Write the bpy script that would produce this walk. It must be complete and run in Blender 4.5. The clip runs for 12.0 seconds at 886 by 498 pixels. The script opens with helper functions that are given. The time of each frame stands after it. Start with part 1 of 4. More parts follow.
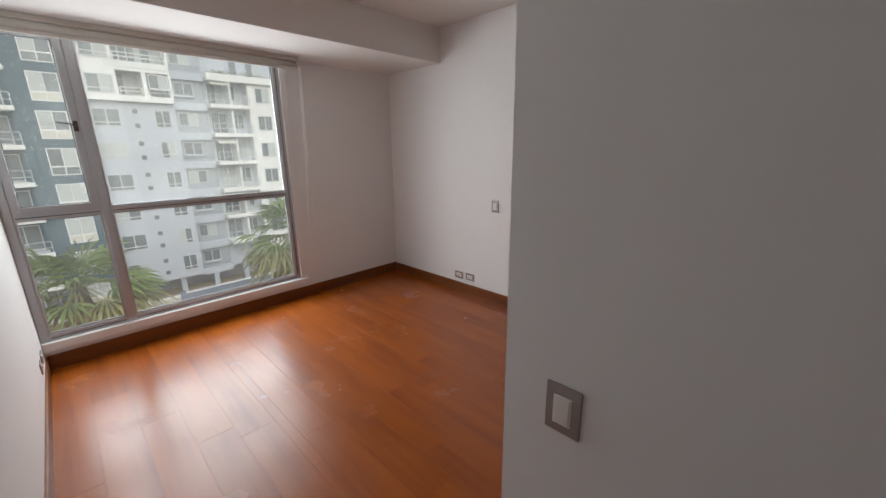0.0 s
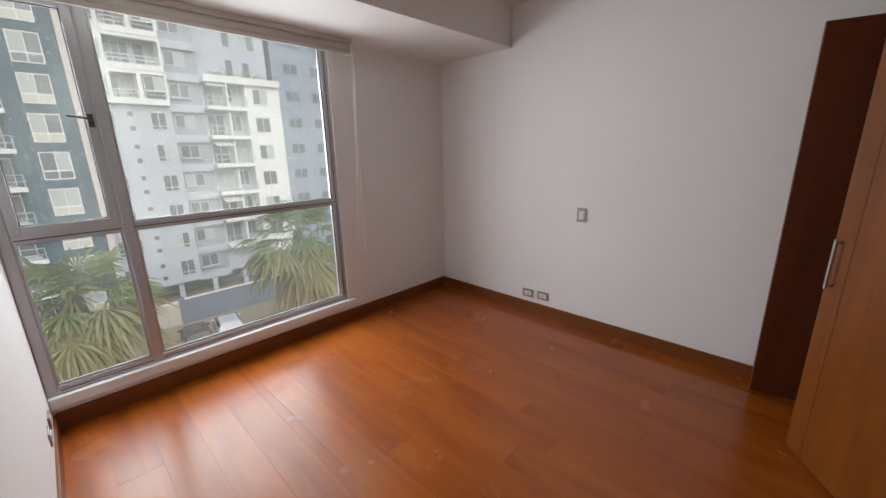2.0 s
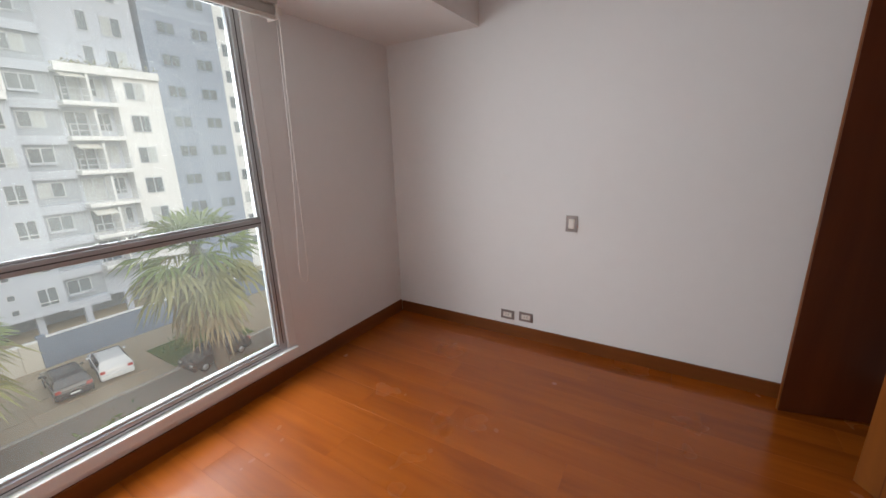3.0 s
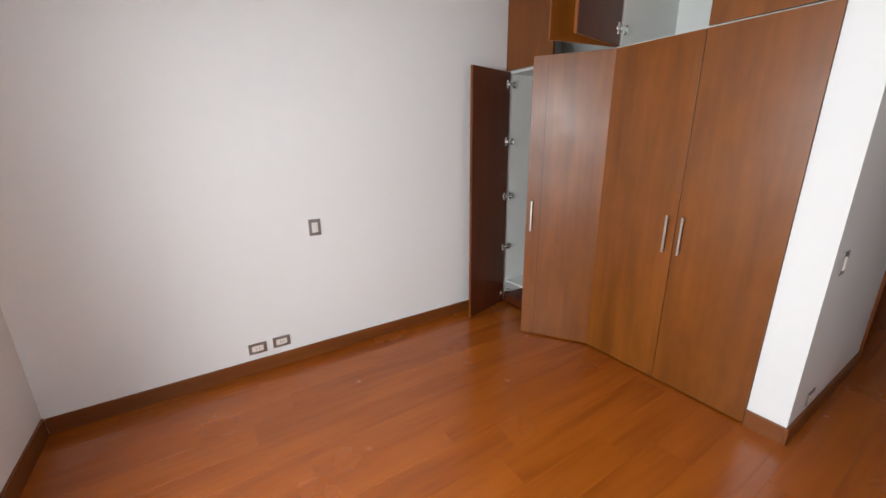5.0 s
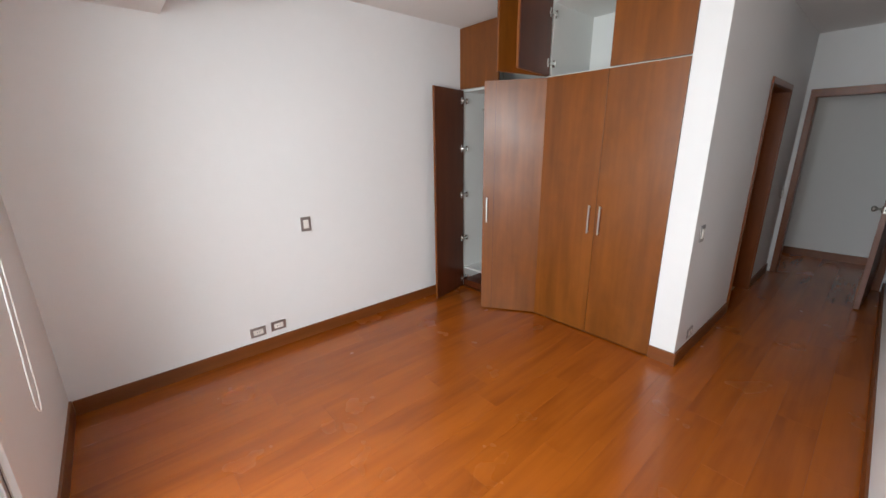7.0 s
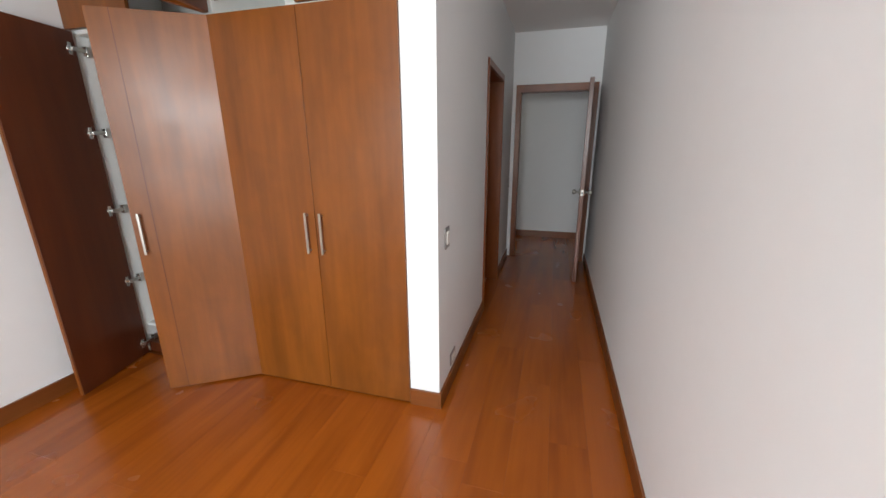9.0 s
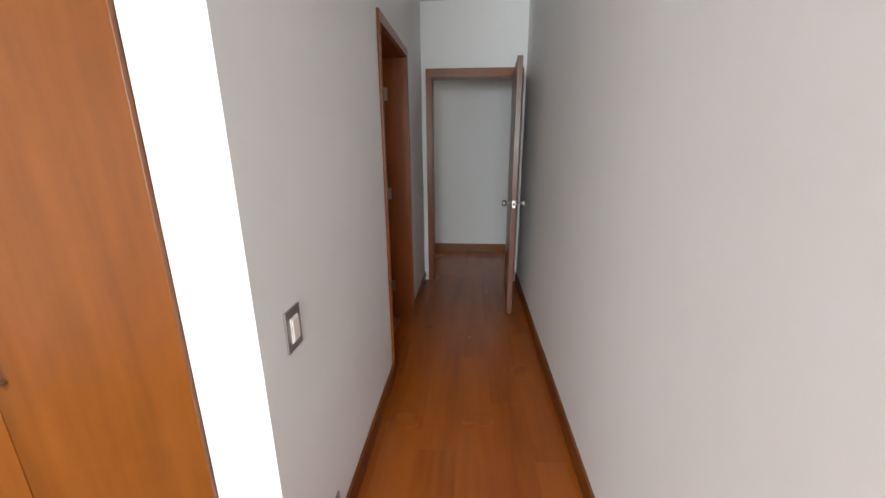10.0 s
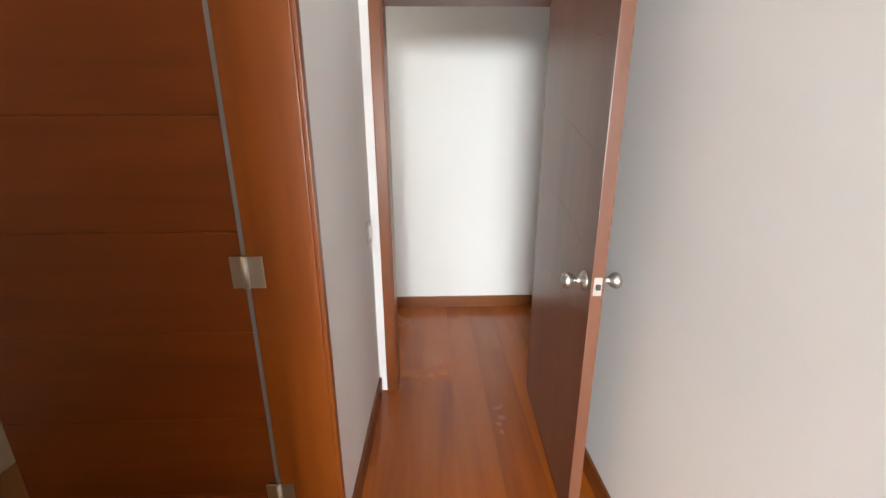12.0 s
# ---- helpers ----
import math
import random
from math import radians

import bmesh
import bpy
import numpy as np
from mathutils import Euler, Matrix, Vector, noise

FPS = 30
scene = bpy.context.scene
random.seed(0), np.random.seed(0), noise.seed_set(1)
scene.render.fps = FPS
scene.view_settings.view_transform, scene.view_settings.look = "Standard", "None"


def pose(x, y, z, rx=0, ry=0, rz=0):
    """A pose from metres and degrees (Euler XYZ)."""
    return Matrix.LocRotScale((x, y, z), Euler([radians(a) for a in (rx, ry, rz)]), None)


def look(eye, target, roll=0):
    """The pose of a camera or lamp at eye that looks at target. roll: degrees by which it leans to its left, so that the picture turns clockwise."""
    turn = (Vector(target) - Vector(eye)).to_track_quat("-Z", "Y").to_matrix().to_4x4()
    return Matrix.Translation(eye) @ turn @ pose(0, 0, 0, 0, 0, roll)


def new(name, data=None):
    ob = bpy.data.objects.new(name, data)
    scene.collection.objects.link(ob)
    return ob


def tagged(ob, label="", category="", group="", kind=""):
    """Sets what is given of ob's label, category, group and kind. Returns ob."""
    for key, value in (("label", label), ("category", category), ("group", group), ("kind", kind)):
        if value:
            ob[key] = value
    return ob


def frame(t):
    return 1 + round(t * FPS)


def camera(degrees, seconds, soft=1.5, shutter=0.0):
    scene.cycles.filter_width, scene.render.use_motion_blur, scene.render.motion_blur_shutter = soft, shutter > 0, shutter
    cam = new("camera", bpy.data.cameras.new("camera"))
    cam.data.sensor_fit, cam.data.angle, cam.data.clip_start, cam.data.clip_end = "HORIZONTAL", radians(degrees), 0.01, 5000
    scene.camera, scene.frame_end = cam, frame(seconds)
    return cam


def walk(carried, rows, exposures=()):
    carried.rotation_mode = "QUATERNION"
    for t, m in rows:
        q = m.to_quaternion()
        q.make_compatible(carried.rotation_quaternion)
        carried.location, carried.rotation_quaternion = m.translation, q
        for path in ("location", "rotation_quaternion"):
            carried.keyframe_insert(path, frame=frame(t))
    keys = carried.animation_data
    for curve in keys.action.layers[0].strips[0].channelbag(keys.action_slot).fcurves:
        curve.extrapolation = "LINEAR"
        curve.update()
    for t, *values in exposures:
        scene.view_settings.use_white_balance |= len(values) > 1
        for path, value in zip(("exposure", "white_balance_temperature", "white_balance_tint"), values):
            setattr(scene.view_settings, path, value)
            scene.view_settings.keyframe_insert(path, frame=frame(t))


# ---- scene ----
cam = camera(98.8, 12.0)
PATH = [
    (0, (0.294, -0.48, 1.54), (1.664, 0.883, 1.027), -0.8),
    (0.5, (0.247, -0.233, 1.558), (1.585, 1.162, 1.043), -0.9),
    (1, (0.176, -0.014, 1.56), (1.514, 1.382, 1.048), -0.9),
    (1.5, (0.172, 0.139, 1.548), (1.515, 1.53, 1.037), -1.1),
    (2, (0.233, 0.408, 1.534), (1.619, 1.758, 1.026), -1.2),
    (2.5, (0.355, 0.714, 1.533), (1.84, 1.953, 1.021), -1.6),
    (3, (0.498, 1.141, 1.539), (2.145, 2.151, 1.023), -1.7),
    (3.5, (0.712, 1.454, 1.532), (2.535, 2.086, 1.007), -1.8),
    (3.7, (0.771, 1.546, 1.53), (2.664, 1.921, 1.003), -1.8),
    (5.3, (0.506, 2.553, 1.577), (2.044, 1.399, 1.026), -0.4),
    (5.5, (0.474, 2.639, 1.579), (1.986, 1.448, 1.033), -0.3),
    (6, (0.343, 2.795, 1.603), (1.822, 1.564, 1.059), -0.5),
    (6.5, (0.239, 2.896, 1.624), (1.718, 1.664, 1.081), -0.5),
    (6.7, (0.211, 2.911, 1.625), (1.687, 1.676, 1.082), -0.6),
    (8.3, (0.423, 2.39, 1.494), (1.393, 0.726, 0.952), -0.2),
    (8.5, (0.423, 2.243, 1.485), (1.253, 0.507, 0.941), -0.3),
    (9, (0.45, 1.788, 1.486), (0.982, -0.061, 0.94), -0.3),
    (9.5, (0.504, 1.298, 1.487), (0.808, -0.601, 0.936), -0.2),
    (10, (0.515, 0.744, 1.464), (0.65, -1.175, 0.918), -0.3),
    (10.5, (0.536, 0.284, 1.41), (0.637, -1.643, 0.886), 0.2),
    (11, (0.576, -0.212, 1.416), (0.628, -2.138, 0.879), -0.1),
    (11.5, (0.614, -0.718, 1.42), (0.591, -2.644, 0.88), 0.1),
    (11.7, (0.617, -0.917, 1.407), (0.6, -2.842, 0.866), -0.0),
    (12, (0.664, -1.224, 1.408), (0.617, -3.149, 0.868), -0.3),
]
walk(cam, [(t, look(eye, target, roll)) for t, eye, target, roll in PATH],
     exposures=((0, -0.42, 6400, 8), (1.5, -0.38, 6400, 9), (3.5, -0.22, 6400, 9), (5.3, 0.40, 6250, 6), (6.5, 0.40, 6250, 6), (8.5, 0.52, 6250, 6), (9.5, 0.95, 6300, 5), (10, 1.12, 6300, 4), (10.5, 1.42, 6350, 4), (11.2, 2.0, 6450, 5), (12, 2.9, 6500, 5)))

# ---- world and light ----
STREET = -12.5
world = bpy.data.worlds.new("sky")
scene.world = world
world.use_nodes = True
wn = world.node_tree
sky = wn.nodes.new("ShaderNodeTexSky")
sky.sky_type, sky.sun_disc = "NISHITA", False
sky.sun_elevation, sky.sun_rotation = radians(38), radians(188)
sky.air_density, sky.dust_density = 1.2, 4.0
wn.links.new(sky.outputs[0], wn.nodes["Background"].inputs[0])
wn.nodes["Background"].inputs[1].default_value = 0.15


def lamp(name, kind, matrix, energy, color, size=0.1, size_y=None):
    data = bpy.data.lights.new(name, kind)
    data.energy, data.color = energy, color
    if kind == "SUN":
        data.angle = radians(size)
    elif kind == "AREA":
        data.size = size
        if size_y:
            data.shape, data.size_y = "RECTANGLE", size_y
    else:
        data.shadow_soft_size = size
    ob = new(name, data)
    ob.matrix_world = matrix
    return ob


# veiled sun behind thin cloud, from behind our own building
lamp("sun", "SUN", look((0, -40, 32), (6, 0, 0)), 1.9, (0.90, 0.95, 1.0), 70)
# sky light through the window opening
L_WIN = 3.33
day = lamp("window_daylight", "AREA", look((1.08, L_WIN + 0.62, 1.60), (1.45, 1.2, 0.0)), 112, (0.94, 0.97, 1.0), 1.95, 1.5)
day.data.spread = radians(172)


# ---- materials ----
def mat(name, color, rough=0.5, metal=0.0, vary=0.06, scale=3.0, bump=0.0, bump_scale=60.0, coat=0.0, random_amount=0.0, stretch=(1, 1, 1), spec=0.5):
    """Plain surface with two scales of tone, and a fine relief."""
    m = bpy.data.materials.new(name)
    m.use_nodes = True
    nt = m.node_tree
    b = nt.nodes["Principled BSDF"]
    b.inputs["Roughness"].default_value, b.inputs["Metallic"].default_value = rough, metal
    b.inputs["Coat Weight"].default_value = coat
    b.inputs["Specular IOR Level"].default_value = spec
    co = nt.nodes.new("ShaderNodeTexCoord")
    mp = nt.nodes.new("ShaderNodeMapping")
    mp.inputs["Scale"].default_value = stretch
    nt.links.new(co.outputs["Object"], mp.inputs[0])
    big, fine = nt.nodes.new("ShaderNodeTexNoise"), nt.nodes.new("ShaderNodeTexNoise")
    big.inputs["Scale"].default_value, fine.inputs["Scale"].default_value = scale, scale * 9
    big.inputs["Detail"].default_value = 5
    for n in (big, fine):
        nt.links.new(mp.outputs[0], n.inputs["Vector"])
    add = nt.nodes.new("ShaderNodeMath")
    add.operation = "ADD"
    nt.links.new(big.outputs[0], add.inputs[0])
    nt.links.new(fine.outputs[0], add.inputs[1])
    last = add.outputs[0]
    if random_amount:
        info = nt.nodes.new("ShaderNodeObjectInfo")
        r = nt.nodes.new("ShaderNodeMath")
        r.operation = "MULTIPLY_ADD"
        nt.links.new(info.outputs["Random"], r.inputs[0])
        r.inputs[1].default_value = random_amount / max(vary, 0.001)
        nt.links.new(last, r.inputs[2])
        last = r.outputs[0]
    rng = nt.nodes.new("ShaderNodeMapRange")
    rng.clamp = False
    rng.inputs[1].default_value, rng.inputs[2].default_value = 0.0, 2.0
    rng.inputs[3].default_value, rng.inputs[4].default_value = 1 - vary, 1 + vary
    nt.links.new(last, rng.inputs[0])
    mul = nt.nodes.new("ShaderNodeMix")
    mul.data_type, mul.blend_type = "RGBA", "MULTIPLY"
    mul.inputs[0].default_value = 1
    mul.inputs[6].default_value = (*color, 1)
    nt.links.new(rng.outputs[0], mul.inputs[7])
    nt.links.new(mul.outputs[2], b.inputs["Base Color"])
    if bump:
        nb = nt.nodes.new("ShaderNodeTexNoise")
        nb.inputs["Scale"].default_value = bump_scale
        nb.inputs["Detail"].default_value = 4
        nt.links.new(mp.outputs[0], nb.inputs["Vector"])
        bp = nt.nodes.new("ShaderNodeBump")
        bp.inputs["Strength"].default_value, bp.inputs["Distance"].default_value = bump, 0.004
        nt.links.new(nb.outputs[0], bp.inputs["Height"])
        nt.links.new(bp.outputs[0], b.inputs["Normal"])
    return m


def wood(name, dark, light, rough, axis, grain=1.0, random_amount=0.0, coat=0.0, bump=0.05, smudge=0.0, figure=0.0):
    """Veneer: long streaks of grain along an axis, cloudy figure, tone by piece."""
    m = bpy.data.materials.new(name)
    m.use_nodes = True
    nt = m.node_tree
    b = nt.nodes["Principled BSDF"]
    b.inputs["Coat Weight"].default_value, b.inputs["Coat Roughness"].default_value = coat, 0.27
    co = nt.nodes.new("ShaderNodeTexCoord")
    geo = nt.nodes.new("ShaderNodeNewGeometry")
    info = nt.nodes.new("ShaderNodeObjectInfo")
    shift = nt.nodes.new("ShaderNodeVectorMath")
    shift.operation = "MULTIPLY_ADD"
    comb = nt.nodes.new("ShaderNodeCombineXYZ")
    for i in range(3):
        nt.links.new(info.outputs["Random"], comb.inputs[i])
    shift.inputs[1].default_value = (37, 53, 71)
    nt.links.new(comb.outputs[0], shift.inputs[0])
    nt.links.new(co.outputs["Object"], shift.inputs[2])
    mp = nt.nodes.new("ShaderNodeMapping")
    s = [38.0, 38.0, 38.0]
    s["xyz".index(axis)] = 1.6
    mp.inputs["Scale"].default_value = s
    nt.links.new(shift.outputs[0], mp.inputs[0])
    streak = nt.nodes.new("ShaderNodeTexNoise")
    streak.inputs["Scale"].default_value, streak.inputs["Detail"].default_value = 1.0 * grain, 6
    nt.links.new(mp.outputs[0], streak.inputs["Vector"])
    mp2 = nt.nodes.new("ShaderNodeMapping")
    s = [7.0, 7.0, 7.0]
    s["xyz".index(axis)] = 1.0
    mp2.inputs["Scale"].default_value = s
    nt.links.new(shift.outputs[0], mp2.inputs[0])
    cloud = nt.nodes.new("ShaderNodeTexNoise")
    cloud.inputs["Scale"].default_value, cloud.inputs["Detail"].default_value = 1.0, 3
    cloud.inputs["Distortion"].default_value = 0.6
    nt.links.new(mp2.outputs[0], cloud.inputs["Vector"])
    a1 = nt.nodes.new("ShaderNodeMath")
    a1.operation = "MULTIPLY_ADD"
    nt.links.new(streak.outputs[0], a1.inputs[0])
    a1.inputs[1].default_value = 0.42
    nt.links.new(cloud.outputs[0], a1.inputs[2])
    a2 = nt.nodes.new("ShaderNodeMath")
    a2.operation = "MULTIPLY_ADD"
    nt.links.new(info.outputs["Random"], a2.inputs[0])
    a2.inputs[1].default_value = random_amount
    nt.links.new(a1.outputs[0], a2.inputs[2])
    tone = a2.outputs[0]
    if figure:
        # rippled cross figure and broad darker flames in the veneer
        mp3 = nt.nodes.new("ShaderNodeMapping")
        s = [11.0, 11.0, 11.0]
        s["xyz".index(axis)] = 7.0
        mp3.inputs["Scale"].default_value = s
        nt.links.new(shift.outputs[0], mp3.inputs[0])
        ripple = nt.nodes.new("ShaderNodeTexNoise")
        ripple.inputs["Scale"].default_value, ripple.inputs["Detail"].default_value = 0.8, 4
        ripple.inputs["Distortion"].default_value = 1.2
        nt.links.new(mp3.outputs[0], ripple.inputs["Vector"])
        a3 = nt.nodes.new("ShaderNodeMath")
        a3.operation = "MULTIPLY_ADD"
        nt.links.new(ripple.outputs[0], a3.inputs[0])
        a3.inputs[1].default_value = figure
        nt.links.new(tone, a3.inputs[2])
        a4 = nt.nodes.new("ShaderNodeMath")
        a4.operation = "SUBTRACT"
        nt.links.new(a3.outputs[0], a4.inputs[0])
        a4.inputs[1].default_value = figure * 0.5
        tone = a4.outputs[0]
    ramp = nt.nodes.new("ShaderNodeValToRGB")
    ramp.color_ramp.elements[0].position, ramp.color_ramp.elements[1].position = 0.36, 0.98 + random_amount * 0.6
    ramp.color_ramp.elements[1].position = min(1.0, ramp.color_ramp.elements[1].position)
    ramp.color_ramp.elements[0].color, ramp.color_ramp.elements[1].color = (*dark, 1), (*light, 1)
    nt.links.new(tone, ramp.inputs[0])
    nt.links.new(ramp.outputs[0], b.inputs["Base Color"])
    # worn, smudged varnish
    sm = nt.nodes.new("ShaderNodeTexNoise")
    sm.inputs["Scale"].default_value, sm.inputs["Detail"].default_value, sm.inputs["Roughness"].default_value = 2.6, 3, 0.5
    nt.links.new(geo.outputs["Position"], sm.inputs["Vector"])
    mr = nt.nodes.new("ShaderNodeMapRange")
    mr.inputs[1].default_value, mr.inputs[2].default_value = 0.35, 0.7
    mr.inputs[3].default_value, mr.inputs[4].default_value = rough - smudge, rough + smudge
    nt.links.new(sm.outputs[0], mr.inputs[0])
    nt.links.new(mr.outputs[0], b.inputs["Roughness"])
    bp = nt.nodes.new("ShaderNodeBump")
    bp.inputs["Strength"].default_value, bp.inputs["Distance"].default_value = bump, 0.002
    nt.links.new(streak.outputs[0], bp.inputs["Height"])
    nt.links.new(bp.outputs[0], b.inputs["Normal"])
    return m


WALL = mat("wall_paint", (0.81, 0.806, 0.80), 0.75, vary=0.025, scale=1.3, bump=0.06, bump_scale=140)
CEIL = mat("ceiling_paint", (0.78, 0.76, 0.74), 0.85, vary=0.02, scale=1.0, bump=0.05, bump_scale=120)
FLOORW = wood("floor_wood", (0.195, 0.042, 0.003), (0.345, 0.086, 0.007), 0.25, "y", 1.0, 0.22, 0.12, 0.008, 0.035)
UNDER = mat("floor_gap", (0.13, 0.029, 0.003), 0.3)
SKIRT = wood("skirting_wood", (0.125, 0.033, 0.006), (0.21, 0.064, 0.012), 0.38, "x", 0.8)
SKIRTY = wood("skirting_wood_long", (0.125, 0.033, 0.006), (0.21, 0.064, 0.012), 0.38, "y", 0.8)
DOORW = wood("wardrobe_veneer", (0.125, 0.035, 0.003), (0.235, 0.071, 0.007), 0.38, "z", 0.9, 0.10, 0.0, 0.04, 0.06, figure=0.34)
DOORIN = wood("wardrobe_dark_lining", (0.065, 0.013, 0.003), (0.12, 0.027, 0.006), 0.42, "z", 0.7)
TRIM = wood("door_trim_wood", (0.13, 0.029, 0.002), (0.22, 0.054, 0.004), 0.35, "z", 0.8)
LEAFW = wood("door_leaf_veneer", (0.11, 0.040, 0.022), (0.18, 0.072, 0.040), 0.33, "z", 0.8)
BATHLEAF = wood("bath_door_veneer", (0.105, 0.019, 0.0015), (0.18, 0.040, 0.003), 0.34, "x", 0.8)
WHITE = mat("white_lacquer", (0.8, 0.8, 0.79), 0.45, vary=0.02)
MELA = mat("white_melamine", (0.74, 0.74, 0.71), 0.5, vary=0.03, scale=1.5)
ALU = mat("anodised_aluminium", (0.50, 0.515, 0.53), 0.33, 0.45, vary=0.06, scale=6)
SEAL = mat("grey_seal", (0.16, 0.17, 0.19), 0.5)
GASKET = mat("rubber_gasket", (0.07, 0.07, 0.07), 0.7)
STEEL = mat("brushed_steel", (0.50, 0.48, 0.44), 0.42, 1.0, vary=0.06, scale=20, stretch=(1, 1, 0.1))
POLISH = mat("polished_steel", (0.74, 0.73, 0.70), 0.24, 1.0, vary=0.04, scale=20)
PLATE = mat("grey_metal_plate", (0.38, 0.36, 0.35), 0.34, 0.8, vary=0.05, scale=10)
DPLATE = mat("dark_metal_plate", (0.09, 0.075, 0.07), 0.4, 0.4, vary=0.05, scale=10)
IVORY = mat("ivory_plastic", (0.80, 0.77, 0.72), 0.35, vary=0.015)
DARK = mat("dark_hole", (0.03, 0.03, 0.03), 0.6)
BLIND = mat("blind_fabric", (0.60, 0.57, 0.52), 0.8, vary=0.04, scale=8, bump=0.2, bump_scale=300)
CORD = mat("white_cord", (0.80, 0.79, 0.76), 0.6, bump=0.4, bump_scale=500)
TILE = mat("bathroom_tile", (0.24, 0.11, 0.045), 0.3, vary=0.05)

GLASS = bpy.data.materials.new("window_glass")
GLASS.use_nodes = True
gt = GLASS.node_tree
gt.nodes.remove(gt.nodes["Principled BSDF"])
g_clear, g_gloss, g_dust = (gt.nodes.new(n) for n in ("ShaderNodeBsdfTransparent", "ShaderNodeBsdfGlossy", "ShaderNodeBsdfTranslucent"))
g_clear.inputs[0].default_value = (0.90, 0.92, 0.92, 1)
g_gloss.inputs["Roughness"].default_value = 0.02
g_dust.inputs[0].default_value = (0.72, 0.72, 0.66, 1)
g_noise, g_co = gt.nodes.new("ShaderNodeTexNoise"), gt.nodes.new("ShaderNodeTexCoord")
g_noise.inputs["Scale"].default_value, g_noise.inputs["Detail"].default_value = 2.2, 6
gt.links.new(g_co.outputs["Object"], g_noise.inputs["Vector"])
g_map = gt.nodes.new("ShaderNodeMapRange")
g_map.inputs[1].default_value, g_map.inputs[2].default_value = 0.3, 0.75
g_map.inputs[3].default_value, g_map.inputs[4].default_value = 0.018, 0.042
gt.links.new(g_noise.outputs[0], g_map.inputs[0])
g_mix1, g_mix2, g_fres = gt.nodes.new("ShaderNodeMixShader"), gt.nodes.new("ShaderNodeMixShader"), gt.nodes.new("ShaderNodeFresnel")
gt.links.new(g_map.outputs[0], g_mix1.inputs[0])
gt.links.new(g_clear.outputs[0], g_mix1.inputs[1])
gt.links.new(g_dust.outputs[0], g_mix1.inputs[2])
gt.links.new(g_fres.outputs[0], g_mix2.inputs[0])
gt.links.new(g_mix1.outputs[0], g_mix2.inputs[1])
gt.links.new(g_gloss.outputs[0], g_mix2.inputs[2])
gt.links.new(g_mix2.outputs[0], gt.nodes["Material Output"].inputs[0])


# ---- mesh helpers ----
def add_box(bm, x0, x1, y0, y1, z0, z1, bevel=0.0, m=None):
    """A box between the limits, its edges rounded by bevel, turned by the matrix m."""
    t = bmesh.new()
    bmesh.ops.create_cube(t, size=1)
    bmesh.ops.scale(t, vec=(x1 - x0, y1 - y0, z1 - z0), verts=t.verts)
    bmesh.ops.translate(t, vec=((x0 + x1) / 2, (y0 + y1) / 2, (z0 + z1) / 2), verts=t.verts)
    if bevel:
        bmesh.ops.bevel(t, geom=t.edges[:], offset=bevel, segments=2, affect="EDGES", profile=0.6)
    if m is not None:
        t.transform(m)
    join(bm, t)
    return bm


def join(bm, t):
    me = bpy.data.meshes.new("tmp")
    t.to_mesh(me)
    t.free()
    bm.from_mesh(me)
    bpy.data.meshes.remove(me)


def box(x0, x1, y0, y1, z0, z1, bevel=0.0, m=None):
    return add_box(bmesh.new(), x0, x1, y0, y1, z0, z1, bevel, m)


def add_lathe(bm, profile, m, n=20):
    """Turns a profile of (radius, height) round z."""
    t = bmesh.new()
    rings = []
    for r, z in profile:
        rings.append([t.verts.new((max(r, 1e-4) * math.cos(a), max(r, 1e-4) * math.sin(a), z)) for a in (2 * math.pi * i / n for i in range(n))])
    for a, b in zip(rings, rings[1:]):
        for i in range(n):
            t.faces.new((a[i], a[(i + 1) % n], b[(i + 1) % n], b[i]))
    t.faces.new(list(reversed(rings[0])))
    t.faces.new(rings[-1])
    for f in t.faces:
        f.smooth = True
    t.transform(m)
    join(bm, t)
    return bm


def add_tube(bm, points, r, n=8):
    """A round bar along points; r may be a list, one radius for each point."""
    t = bmesh.new()
    pts = [Vector(p) for p in points]
    rings = []
    for i, p in enumerate(pts):
        d = (pts[min(i + 1, len(pts) - 1)] - pts[max(i - 1, 0)]).normalized()
        q = d.to_track_quat("Z", "Y")
        rr = r[i] if isinstance(r, (list, tuple)) else r
        rings.append([t.verts.new(p + q @ Vector((rr * math.cos(a), rr * math.sin(a), 0))) for a in (2 * math.pi * k / n for k in range(n))])
    for a, b in zip(rings, rings[1:]):
        for k in range(n):
            f = t.faces.new((a[k], a[(k + 1) % n], b[(k + 1) % n], b[k]))
            f.smooth = True
    t.faces.new(list(reversed(rings[0])))
    t.faces.new(rings[-1])
    join(bm, t)
    return bm


def mesh_of(name, bm, material):
    me = bpy.data.meshes.new(name)
    bm.to_mesh(me)
    bm.free()
    me.materials.append(material)
    return me


def part(name, bm, material, parent, label=""):
    ob = new(name, mesh_of(name, bm, material))
    ob.parent = parent
    return tagged(ob, label)


def thing(name, label, category, at=(0, 0, 0), rz=0.0, group="", kind=""):
    ob = new(name)
    ob.empty_display_size = 0.1
    ob.matrix_world = pose(*at, 0, 0, rz)
    return tagged(ob, label, category, group, kind)


def setting(name, bm, material, label, category):
    ob = new(name, mesh_of(name, bm, material))
    return tagged(ob, label, category, kind="structure")


